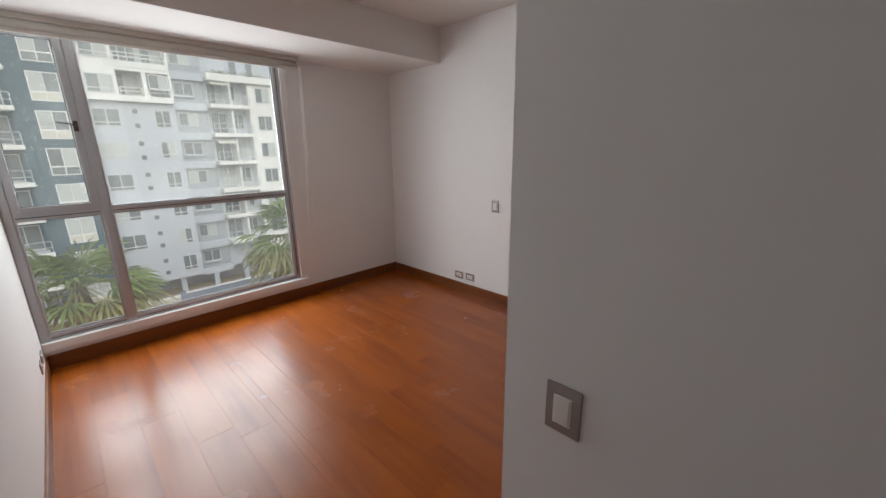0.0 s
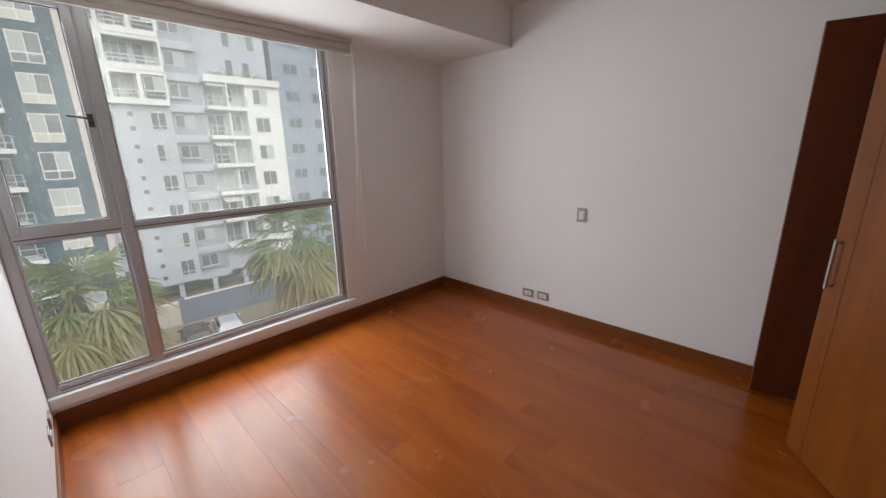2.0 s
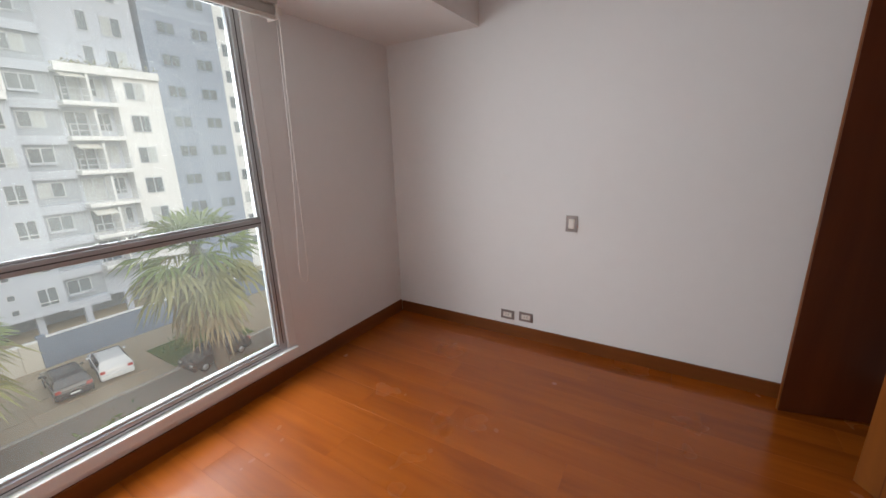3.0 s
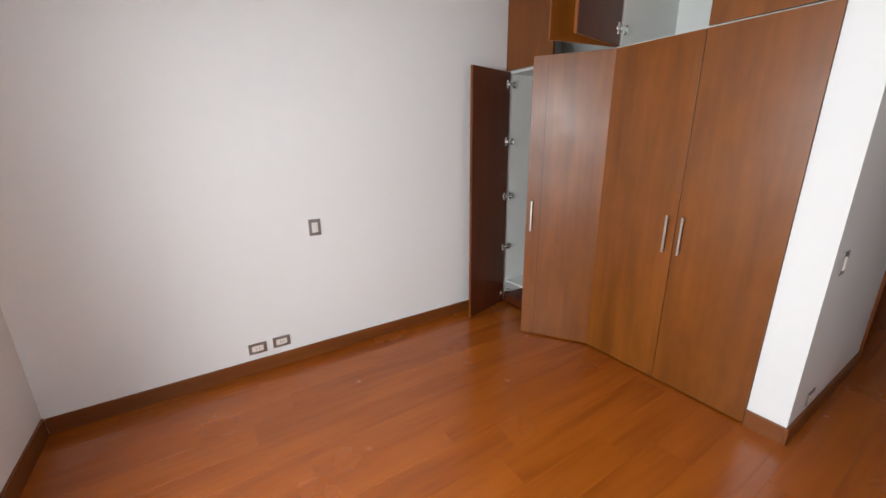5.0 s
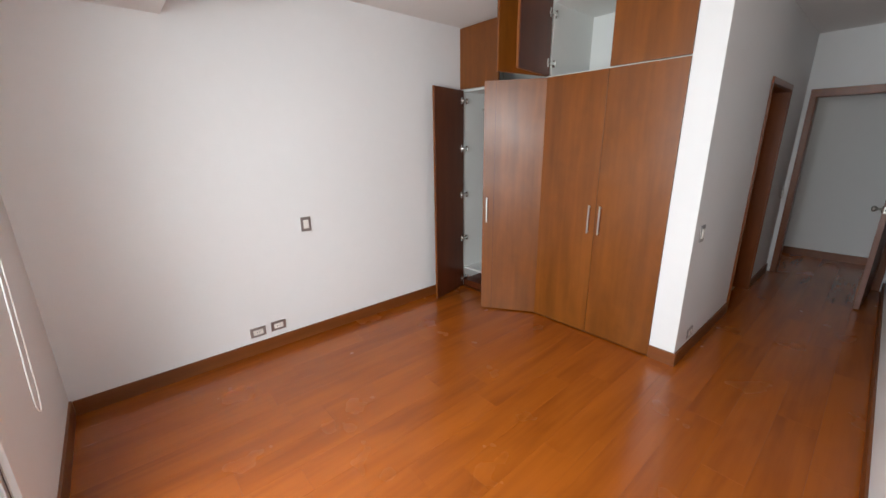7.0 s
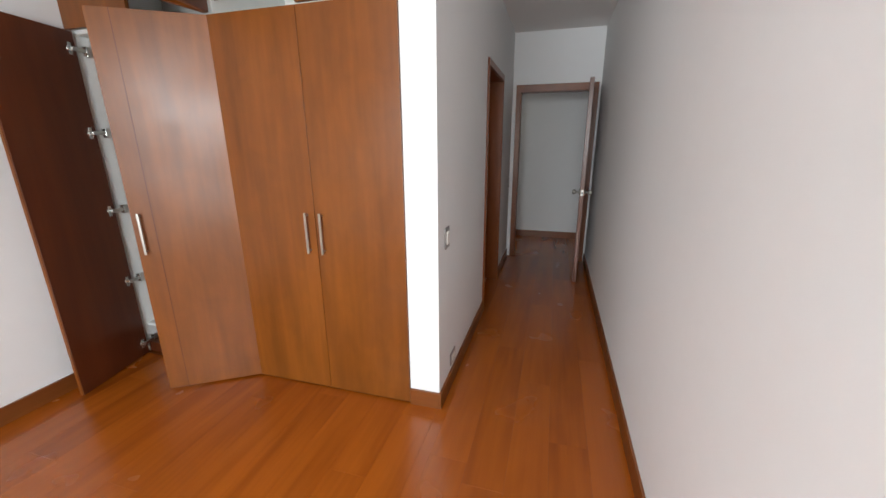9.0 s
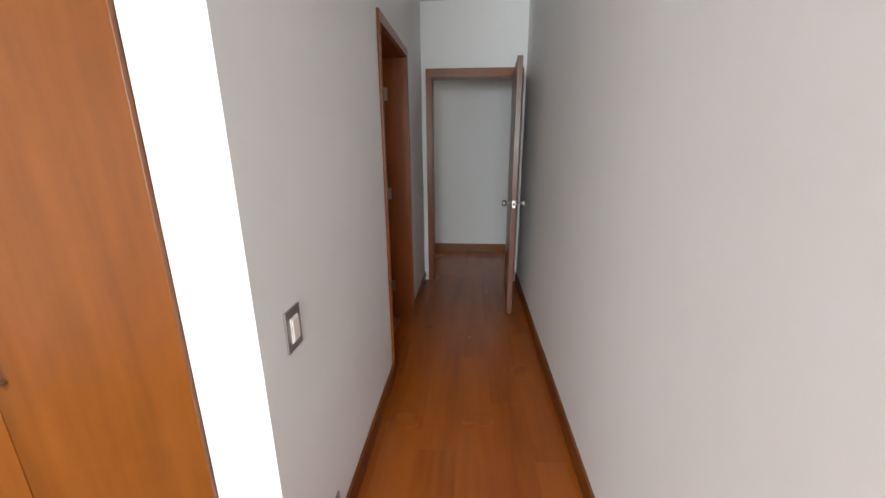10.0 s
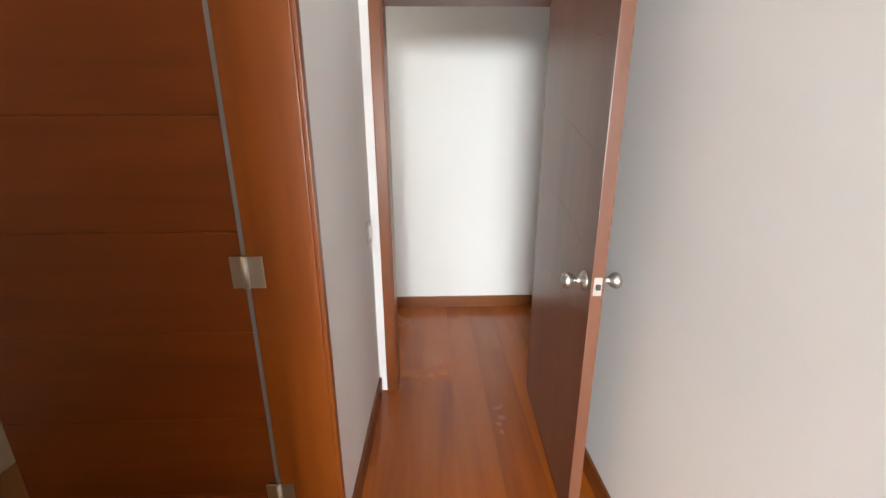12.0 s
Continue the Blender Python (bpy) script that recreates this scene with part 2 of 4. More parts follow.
# ---- the room ----
W, L, H = 3.26, 3.33, 2.69           # room width, window wall, ceiling
CW, PW = 0.99, 0.175                 # passage width, thickness of the wall beside it
END, HALL = -3.17, -4.35             # door wall at the passage's end, hall wall beyond
WX0, WX1, WZ0, WZ1 = 0.0, 2.03, 0.18, 2.37
BA0, BA1 = -2.215, -1.385             # bathroom doorway along the passage
DZ = 2.04                            # clear height of the doors
EX0, EX1 = 0.085, 0.885              # end doorway

bm = box(-0.2, 0.0, END - 0.13, L + 0.2, 0, H)
setting("wall_west", bm, WALL, "smooth white painted long wall of room and passage", "wall")
bm = box(W, W + 0.2, -0.66, L + 0.2, 0, H)
setting("wall_east", bm, WALL, "smooth white painted bedroom wall", "wall")
bm = box(WX1, W, L, L + 0.2, 0, H)
add_box(bm, 0, WX1, L, L + 0.2, 0, WZ0 - 0.03)
add_box(bm, 0, WX1, L, L + 0.2, WZ1, H)
setting("wall_window", bm, WALL, "white painted wall with a wide window opening", "wall")
bm = box(CW, CW + PW, BA1 + 0.03, 0.0, 0, H)
add_box(bm, CW, CW + PW, END, BA0 - 0.03, 0, H)
add_box(bm, CW, CW + PW, BA0 - 0.03, BA1 + 0.03, DZ + 0.03, H)
setting("wall_passage", bm, WALL, "white painted wall between wardrobe and passage", "wall")
bm = box(CW + PW, W + 0.2, -0.66 - 0.1, -0.66, 0, H)
setting("wall_behind_wardrobe", bm, WALL, "plain white wall behind the wardrobe", "wall")
bm = box(EX1 + 0.03, CW + PW, END - 0.13, END, 0, H)
add_box(bm, 0.0, EX0 - 0.03, END - 0.13, END, 0, H)
add_box(bm, EX0 - 0.03, EX1 + 0.03, END - 0.13, END, DZ + 0.03, H)
setting("wall_passage_end", bm, WALL, "white painted wall with the bedroom doorway", "wall")
bm = box(-2.2, 3.6, HALL - 0.2, HALL, 0, H)
setting("wall_hall", bm, WALL, "cream white hall wall seen through the doorway", "wall")
bm = box(3.4, 3.6, HALL, END - 0.13, 0, H)
add_box(bm, -2.2, -2.0, HALL, END - 0.13, 0, H)
add_box(bm, -2.2, -0.2, END - 0.13, END, 0, H)
setting("wall_hall_side", bm, WALL, "plain white end wall of the hall", "wall")
bm = box(CW + PW, 3.6, END - 0.13, END, 0, H)
add_box(bm, 2.6, 2.7, END, -0.76, 0, H)
setting("wall_bathroom", bm, WALL, "plain light walls of the bathroom", "wall")

bm = box(-2.2, 3.6, HALL - 0.2, L + 0.2, H, H + 0.15)
setting("ceiling", bm, CEIL, "flat white painted ceiling", "ceiling")
bm = box(0, W, 2.475, L, 2.37, H - 0.002)
setting("ceiling_soffit", bm, CEIL, "white boxed beam along the window wall", "soffit")
bm = box(-2.2, 3.6, HALL - 0.2, L + 0.2, -0.2, -0.0014)
floor = setting("floor", bm, UNDER, "reddish brown varnished wooden plank floor", "floor")
bm = box(CW + 0.1, 2.6, END, -0.76, -0.012, 0.002)
setting("floor_bathroom", bm, TILE, "brown bathroom floor", "floor")

# skirting boards
SH, ST = 0.10, 0.014
for name, lim, m in (
    ("baseboard_east", (W - ST, W, 0.03, L - ST), SKIRTY),
    ("baseboard_window", (ST, W - ST, L - ST, L), SKIRT),
    ("baseboard_west", (0, ST, END, L), SKIRTY),
    ("baseboard_passage", (CW - ST, CW, BA1 + 0.036, ST), SKIRTY),
    ("baseboard_passage_far", (CW - ST, CW, END + 0.02, BA0 - 0.036), SKIRTY),
    ("baseboard_pillar", (CW, CW + PW, 0.0, ST), SKIRT),
    ("baseboard_hall", (-2.0, 3.4, HALL, HALL + ST), SKIRT),
):
    setting(name, box(*lim, -0.011, SH if name != "baseboard_window" else SH + 0.012, 0.003), m, "reddish brown wooden skirting board", "baseboard")

# ---- window ----
win = tagged(new("window_1"), "wide aluminium window with four panes and an opening sash", "window", kind="structure")
win.location = (0, L - 0.03, 0)
FR = 1.908                           # inner edge of the frame on the east side
TR0, TR1 = 1.094, 1.142              # transom
fy0, fy1 = 0.035, 0.095


def wbar(name, x0, x1, z0, z1, y0=fy0, y1=fy1, material=ALU, bevel=0.004, label=""):
    return part(name, box(x0, x1, y0, y1, z0, z1, bevel), material, win, label)


wbar("window_sill", 0.002, WX1 - 0.002, WZ0 - 0.03, WZ0 + 0.035, -0.006, 0.19, WHITE, 0.005, "white painted sill")
wbar("jamb_lining", 1.962, WX1 - 0.001, WZ0 + 0.035, WZ1 - 0.001, 0.018, 0.19, WHITE, 0.003, "white painted lining")
wbar("window_frame", 0.001, 0.05, WZ0 + 0.035, WZ1 - 0.001)
wbar("window_frame", FR, 1.961, WZ0 + 0.036, WZ1 - 0.001)
wbar("window_frame", 0.05, FR, WZ0 + 0.036, WZ0 + 0.08)
wbar("window_frame", 0.05, FR, WZ1 - 0.05, WZ1 - 0.001)
wbar("mullion", 0.500, 0.556, WZ0 + 0.08, WZ1 - 0.05)
wbar("transom", 0.05, 0.500, TR0, TR1)
wbar("transom", 0.556, FR, TR0, TR1)
for lim in ((0.05, 0.064, WZ0 + 0.08, TR0), (0.486, 0.5, WZ0 + 0.08, TR0), (0.556, 0.57, WZ0 + 0.08, TR0), (FR - 0.014, FR, WZ0 + 0.08, TR0),
            (0.556, 0.57, TR1, WZ1 - 0.05), (FR - 0.014, FR, TR1, WZ1 - 0.05),
            (0.064, 0.486, WZ0 + 0.08, WZ0 + 0.094), (0.57, FR - 0.014, WZ0 + 0.08, WZ0 + 0.094), (0.57, FR - 0.014, TR1, TR1 + 0.014)):
    wbar("glazing_bead", *lim, 0.048, 0.059, ALU, 0.003)
# glazing rebates, a thin dark gasket round each fixed pane
panes = [(0.556, FR, TR1, WZ1 - 0.05), (0.556, FR, WZ0 + 0.08, TR0), (0.05, 0.500, WZ0 + 0.08, TR0)]
for x0, x1, z0, z1 in panes:
    bm = bmesh.new()
    for lim in ((x0, x0 + 0.004, z0, z1), (x1 - 0.004, x1, z0, z1), (x0, x1, z0, z0 + 0.004), (x0, x1, z1 - 0.004, z1)):
        add_box(bm, lim[0], lim[1], 0.055, 0.069, lim[2], lim[3])
    part("gasket", bm, GASKET, win, "thin black rubber gasket")
    p = part("pane", box(x0 + 0.002, x1 - 0.002, 0.060, 0.064, z0 + 0.002, z1 - 0.002), GLASS, win, "dusty clear glass")
    p.visible_shadow = False
# raised lips of the frame profile; thin dark strips paint the shade of its grooves
for lim in ((0.507, 0.553, WZ0 + 0.08, TR0 - 0.002), (0.507, 0.553, TR1 + 0.002, WZ1 - 0.05)):
    wbar("cover_strip", *lim, 0.027, 0.036, ALU, 0.003)
for x0, x1 in ((0.06, 0.498), (0.558, FR - 0.004)):
    wbar("groove", x0, x1, TR0 + 0.020, TR0 + 0.026, 0.0335, 0.036, GASKET, 0.0, "dark strip painted as groove shade")
wbar("groove", FR + 0.022, FR + 0.028, WZ0 + 0.09, WZ1 - 0.06, 0.0335, 0.036, GASKET, 0.0, "dark strip painted as groove shade")
wbar("groove", 0.56, FR - 0.004, WZ0 + 0.052, WZ0 + 0.058, 0.0335, 0.036, GASKET, 0.0, "dark strip painted as groove shade")
wbar("groove", 0.06, 0.498, WZ0 + 0.052, WZ0 + 0.058, 0.0335, 0.036, GASKET, 0.0, "dark strip painted as groove shade")
# opening sash, hung at the top, a little ajar
sash = part("sash", bmesh.new(), ALU, win, "opening aluminium sash, slightly ajar")
bm = bmesh.new()
sx0, sx1, sz0, sz1 = 0.0505, 0.4995, 1.1425, WZ1 - 0.0505
for lim in ((sx0, sx0 + 0.045, sz0, sz1), (sx1 - 0.045, sx1, sz0, sz1), (sx0 + 0.045, sx1 - 0.045, sz0, sz0 + 0.045), (sx0 + 0.045, sx1 - 0.045, sz1 - 0.045, sz1)):
    add_box(bm, lim[0], lim[1], 0.03, 0.075, lim[2], lim[3], 0.004)
bm.to_mesh(sash.data)
bm.free()
p = part("pane", box(sx0 + 0.043, sx1 - 0.043, 0.052, 0.056, sz0 + 0.043, sz1 - 0.043), GLASS, sash, "clear glass")
p.visible_shadow = False
for x0, x1, z0, z1 in ((sx0 + 0.045, sx0 + 0.050, sz0 + 0.045, sz1 - 0.045), (sx1 - 0.050, sx1 - 0.045, sz0 + 0.045, sz1 - 0.045), (sx0 + 0.05, sx1 - 0.05, sz0 + 0.045, sz0 + 0.05), (sx0 + 0.05, sx1 - 0.05, sz1 - 0.05, sz1 - 0.045)):
    part("gasket", box(x0, x1, 0.046, 0.062, z0, z1), GASKET, sash, "thin black rubber gasket")
bm = box(sx1 - 0.04, sx1 - 0.012, 0.012, 0.03, 1.69, 1.76, 0.004)
add_tube(bm, [(sx1 - 0.026, 0.012, 1.725), (sx1 - 0.026, -0.012, 1.73), (sx1 - 0.05, -0.02, 1.735), (sx1 - 0.12, -0.018, 1.745)], 0.006)
part("sash_handle", bm, DPLATE, sash, "small lever handle")

# roller blind
blind = thing("roller_blind", "beige roller blind rolled up above the window", "blind", (0, 3.19, 2.306))
bm = bmesh.new()
add_tube(bm, [(0.03, 0, 0), (2.070, 0, 0)], 0.034, 20)
part("fabric_roll", bm, BLIND, blind)
part("cassette", box(0.02, 2.085, -0.045, 0.05, 0.028, 0.063, 0.006), BLIND, blind, "pale beige head rail")
part("hem_bar", box(0.03, 2.070, -0.034, -0.016, -0.052, -0.026, 0.006), BLIND, blind, "beige hem bar")
part("bracket", box(2.072, 2.085, -0.044, 0.05, -0.045, 0.03, 0.003), IVORY, blind, "ivory end bracket")
part("bracket", box(0.012, 0.026, -0.044, 0.05, -0.045, 0.03, 0.003), IVORY, blind, "ivory end bracket")
bm = bmesh.new()
loop = [(2.098, -0.002, 0.0), (2.097, 0.02, -0.8), (2.076, 0.042, -1.35), (2.068, 0.048, -1.50), (2.074, 0.050, -1.59), (2.098, 0.050, -1.622), (2.110, 0.049, -1.632), (2.124, 0.048, -1.615), (2.133, 0.045, -1.56), (2.134, 0.042, -1.48), (2.128, 0.034, -1.30), (2.112, 0.012, -0.7), (2.104, -0.020, 0.0)]
add_tube(bm, loop, 0.0024, 6)
part("pull_cord", bm, CORD, blind, "white looped beaded cord")
bm = box(2.085, 2.112, -0.038, 0.0, -0.02, 0.02, 0.005)
part("clutch", bm, IVORY, blind, "ivory clutch")

# ---- wardrobe ----
X = [1.165, 1.690, 2.218, 2.745, 3.256]
LT, UT = 2.115, H - 0.006
ward = thing("wardrobe", "built-in reddish brown wardrobe with doors standing open", "wardrobe", (0, 0, 0))
carc = [("side_panel", (X[0] + 0.002, X[0] + 0.02, -0.64, -0.025, 0.0, UT)), ("side_panel", (X[4] - 0.018, X[4], -0.64, -0.025, 0.0, UT)),
        ("back_panel", (X[0] + 0.02, X[4] - 0.018, -0.648, -0.636, 0.0, UT)), ("divider", (X[2] - 0.009, X[2] + 0.009, -0.636, -0.026, 0.08, LT - 0.02)),
        ("divider", (X[2] - 0.009, X[2] + 0.009, -0.636, -0.026, LT + 0.02, UT - 0.02)),
        ("top_shelf", (X[0] + 0.02, X[4] - 0.018, -0.636, -0.026, LT - 0.012, LT + 0.012)), ("top_panel", (X[0] + 0.02, X[4] - 0.018, -0.636, -0.026, UT - 0.02, UT)),
        ("shelf", (X[2] + 0.009, X[4] - 0.018, -0.636, -0.05, 0.20, 0.218))]
for n, lim in carc:
    part(n, box(*lim, 0.001), MELA, ward, "white melamine")
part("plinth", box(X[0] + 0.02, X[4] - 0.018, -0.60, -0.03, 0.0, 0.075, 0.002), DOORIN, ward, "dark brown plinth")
bm = bmesh.new()
add_tube(bm, [(X[2] + 0.01, -0.32, 1.95), (X[4] - 0.02, -0.32, 1.95)], 0.012, 10)
part("hanging_rail", bm, STEEL, ward, "steel hanging rail")


def wardrobe_door(width, z0, z1, hinge_x, side, angle, handle=None, hinges=(), panel_line=False):
    """A door hung at hinge_x; side -1 reaches to -x, +1 to +x; angle: how far it stands open."""
    a = radians(angle) * (-1 if side < 0 else 1)
    m = Matrix.Translation((hinge_x, 0.0, 0)) @ Matrix.Rotation(a, 4, "Z")
    w0, w1 = sorted((side * 0.002, side * (width - 0.002)))
    d = part("door", box(w0, w1, -0.004, 0.012, z0, z1, 0.0015), DOORW, ward)
    d.matrix_local = m
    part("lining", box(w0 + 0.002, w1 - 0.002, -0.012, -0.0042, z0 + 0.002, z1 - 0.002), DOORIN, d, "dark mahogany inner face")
    if panel_line:
        s = side * (width - 0.105)
        part("joint", box(s - 0.002, s + 0.002, 0.0121, 0.0128, z0 + 0.002, z1 - 0.002), DOORIN, d, "fine dark joint")
    if handle is not None:
        bm = bmesh.new()
        hx = side * handle
        add_box(bm, hx - 0.006, hx + 0.006, 0.034, 0.044, 0.885, 1.115, 0.0015)
        for z in (0.90, 1.10):
            add_tube(bm, [(hx, 0.011, z), (hx, 0.042, z)], 0.0045, 10)
        part("handle", bm, STEEL, d, "brushed steel bar handle")
    for z in hinges:
        bm = bmesh.new()
        cx = side * 0.046
        add_lathe(bm, [(0.0185, 0.0), (0.0185, 0.004), (0.012, 0.007)], Matrix.Translation((cx, -0.012, z)) @ Matrix.Rotation(radians(90), 4, "X"), 16)
        add_box(bm, min(side * -0.042, cx), max(side * -0.042, cx), -0.036, -0.014, z - 0.012, z + 0.012, 0.004)
        add_box(bm, cx - 0.011, cx + 0.011, -0.019, -0.011, z - 0.033, z + 0.033, 0.002)
        add_box(bm, side * -0.042 - 0.006, side * -0.042 + 0.006, -0.040, -0.012, z - 0.028, z + 0.028, 0.003)
        part("hinge", bm, POLISH, d, "polished steel cup hinge")
    return d


HZ = (0.10, 0.575, 1.06, 1.545, 2.015)
wardrobe_door(X[1] - X[0], 0.012, LT, X[0], 1, 0, X[1] - X[0] - 0.045)
wardrobe_door(X[2] - X[1], 0.012, LT, X[2], -1, 0, X[2] - X[1] - 0.045)
wardrobe_door(X[3] - X[2], 0.012, LT, X[2], 1, 33, X[3] - X[2] - 0.045, panel_line=True)
wardrobe_door(X[4] - X[3], 0.012, LT, X[4] - 0.03, -1, 76, None, HZ)
UZ = (2.22, 2.58)
wardrobe_door(X[1] - X[0], LT + 0.01, UT - 0.004, X[0], 1, 0)
wardrobe_door(X[2] - X[1], LT + 0.01, UT - 0.004, X[2], -1, 80, None, UZ)
wardrobe_door(X[3] - X[2], LT + 0.01, UT - 0.004, X[2] + 0.012, 1, 80)
wardrobe_door(X[4] - X[3], LT + 0.01, UT - 0.004, X[4], -1, 0)

# ---- doors ----
door_b = tagged(new("door_1"), "reddish brown bathroom door standing open, with horizontal grooves", "door", kind="structure")
for y0, y1 in ((BA0 - 0.03, BA0), (BA1, BA1 + 0.03)):
    part("jamb", box(CW - 0.004, CW + PW + 0.006, y0, y1, 0, DZ, 0.003), TRIM, door_b)
part("head", box(CW - 0.004, CW + PW + 0.006, BA0 - 0.03, BA1 + 0.03, DZ, DZ + 0.03, 0.003), TRIM, door_b)
for y0, y1 in ((BA0 - 0.034, BA0 - 0.006), (BA1 + 0.006, BA1 + 0.034)):
    part("architrave", box(CW - 0.016, CW - 0.001, y0, y1, 0, DZ + 0.006, 0.004), TRIM, door_b, "narrow rounded wooden architrave")
part("architrave", box(CW - 0.016, CW - 0.001, BA0 - 0.034, BA1 + 0.034, DZ + 0.006, DZ + 0.06, 0.004), TRIM, door_b, "narrow rounded wooden architrave")
lx0, lw, ly = CW + PW + 0.022, 0.80, BA0 - 0.012
leaf = part("leaf", bmesh.new(), BATHLEAF, door_b, "orange brown veneer")
bm = bmesh.new()
cuts = [0.012, 0.296, 0.589, 0.885, 1.18, 1.475, 1.77, DZ - 0.004]
for a, b in zip(cuts, cuts[1:]):
    add_box(bm, lx0, lx0 + lw, ly - 0.036, ly, a + 0.002, b - 0.002, 0.002)
add_box(bm, lx0 + 0.003, lx0 + lw - 0.003, ly - 0.033, ly - 0.004, 0.014, DZ - 0.006)
bm.to_mesh(leaf.data)
bm.free()
for z in cuts[1:-1]:
    part("groove", box(lx0 + 0.03, lx0 + lw - 0.01, ly - 0.005, ly - 0.002, z - 0.0018, z + 0.0018), TRIM, leaf)
part("edge_seal", box(CW + PW + 0.007, lx0 - 0.001, ly - 0.03, ly + 0.004, 0.02, DZ - 0.01), SEAL, door_b, "grey seal strip")
for z in (0.30, 1.07, 1.80):
    bm = box(CW + PW - 0.038, lx0 + 0.028, BA0 - 0.002, BA0 + 0.0035, z - 0.045, z + 0.045, 0.001)
    add_lathe(bm, [(0.008, 0), (0.008, 0.09)], Matrix.Translation((CW + PW + 0.010, BA0 + 0.006, z - 0.045)), 12)
    part("hinge", bm, STEEL, door_b, "steel butt hinge")

door_e = tagged(new("door_2"), "brown bedroom door standing open against the wall", "door", kind="structure")
for x0, x1 in ((EX0 - 0.03, EX0), (EX1, EX1 + 0.03)):
    part("jamb", box(x0, x1, END - 0.136, END + 0.004, 0, DZ, 0.003), TRIM, door_e)
part("head", box(EX0 - 0.03, EX1 + 0.03, END - 0.136, END + 0.004, DZ, DZ + 0.03, 0.003), TRIM, door_e)
for x0, x1 in ((EX0 - 0.062, EX0 - 0.006), (EX1 + 0.006, EX1 + 0.062)):
    part("architrave", box(x0, x1, END + 0.001, END + 0.017, 0, DZ + 0.006, 0.004), TRIM, door_e, "rounded wooden architrave")
part("architrave", box(EX0 - 0.062, EX1 + 0.062, END + 0.001, END + 0.017, DZ + 0.006, DZ + 0.085, 0.004), TRIM, door_e, "rounded wooden architrave")
leaf = part("leaf", box(0.0, 0.84, -0.02, 0.02, 0.012, DZ + 0.02, 0.002), LEAFW, door_e, "dark brown varnished veneer")
leaf.matrix_local = pose(0.108, END + 0.02, 0, 0, 0, 86.5)
bm = bmesh.new()
for k in range(5):
    z0 = 0.42 + 0.34 * k
    add_tube(bm, [(0.10 + 0.62 * i / 10, -0.0198, z0 + 0.10 * math.sin(0.4 + i * 0.22 + k * 0.35)) for i in range(11)], 0.0011, 5)
part("inlay_line", bm, TRIM, leaf, "fine curved grooves")
for s in (-1, 1):
    bm = bmesh.new()
    add_lathe(bm, [(0.032, 0), (0.032, 0.004), (0.026, 0.010), (0.011, 0.013), (0.010, 0.034), (0.018, 0.040), (0.026, 0.052), (0.027, 0.062), (0.021, 0.072), (0.008, 0.076)],
              Matrix.Translation((0.78, s * 0.02, 0.975)) @ Matrix.Rotation(radians(-90 * s), 4, "X"), 24)
    part("knob", bm, STEEL, leaf, "polished steel door knob")
bm = box(0.8395, 0.842, -0.013, 0.013, 0.945, 1.005, 0.001)
latch = part("latch_plate", bm, STEEL, leaf, "steel latch plate")
part("latch_bolt", box(0.842, 0.850, -0.007, 0.007, 0.966, 0.984, 0.002), DARK, latch)


# ---- switches and sockets ----
def wall_plate(name, label, at, rz, w, h, kind="switch", group="", cover=None):
    """A plate whose back lies on the wall; its own -y points into the room before the turn rz."""
    t = thing(name, label, "light switch" if kind == "switch" else "socket", at, rz, group)
    bm = box(-w / 2, w / 2, -0.007, 0, -h / 2, h / 2, 0.002)
    part("plate", bm, cover or PLATE, t, "grey metal cover plate")
    iw, ih = (w * 0.52, h * 0.60) if kind == "switch" else (w * 0.62, h * 0.52)
    part("insert", box(-iw / 2, iw / 2, -0.0105, -0.0068, -ih / 2, ih / 2, 0.0015), IVORY, t, "ivory plastic")
    if kind == "switch":
        part("rocker", box(-iw / 2 + 0.004, iw / 2 - 0.004, -0.0135, -0.0104, -ih / 2 + 0.004, ih / 2 - 0.004, 0.0015), IVORY, t, "ivory rocker")
    else:
        for dx in (-0.009, 0.009):
            part("slot", box(dx - 0.0014, dx + 0.0014, -0.0109, -0.0104, -0.006, 0.006), DARK, t)
    return t


wall_plate("light_switch", "ivory rocker switch in a grey plate on the white wall", (W, 1.745, 0.985), -90, 0.082, 0.118)
wall_plate("power_socket", "ivory wall socket in a grey plate above the skirting", (W, 2.22, 0.182), -90, 0.116, 0.078, "socket", "sockets")
wall_plate("power_socket", "ivory wall socket in a grey plate above the skirting", (W, 2.062, 0.188), -90, 0.116, 0.078, "socket", "sockets")
wall_plate("light_switch", "ivory rocker switch in a grey plate by the passage corner", (CW, -0.158, 0.978), -90, 0.082, 0.118)
wall_plate("power_socket", "ivory wall socket in a grey plate low in the passage", (CW, -0.285, 0.172), -90, 0.116, 0.078, "socket", "sockets")
wall_plate("light_switch", "ivory switch in a grey plate beside the bedroom door", (CW, -3.08, 0.98), -90, 0.07, 0.115)
for y in (1.165, 1.275):
    wall_plate("light_switch", "ivory outlet in a dark plate high on the long wall", (0, y, 1.47), 90, 0.085, 0.085, "socket", "high outlets", DPLATE)
wall_plate("power_socket", "small low socket near the window corner", (0, 3.10, 0.20), 90, 0.10, 0.07, "socket", "sockets")
wall_plate("power_socket", "small low socket near the window corner", (0, 2.93, 0.20), 90, 0.10, 0.07, "socket", "sockets")

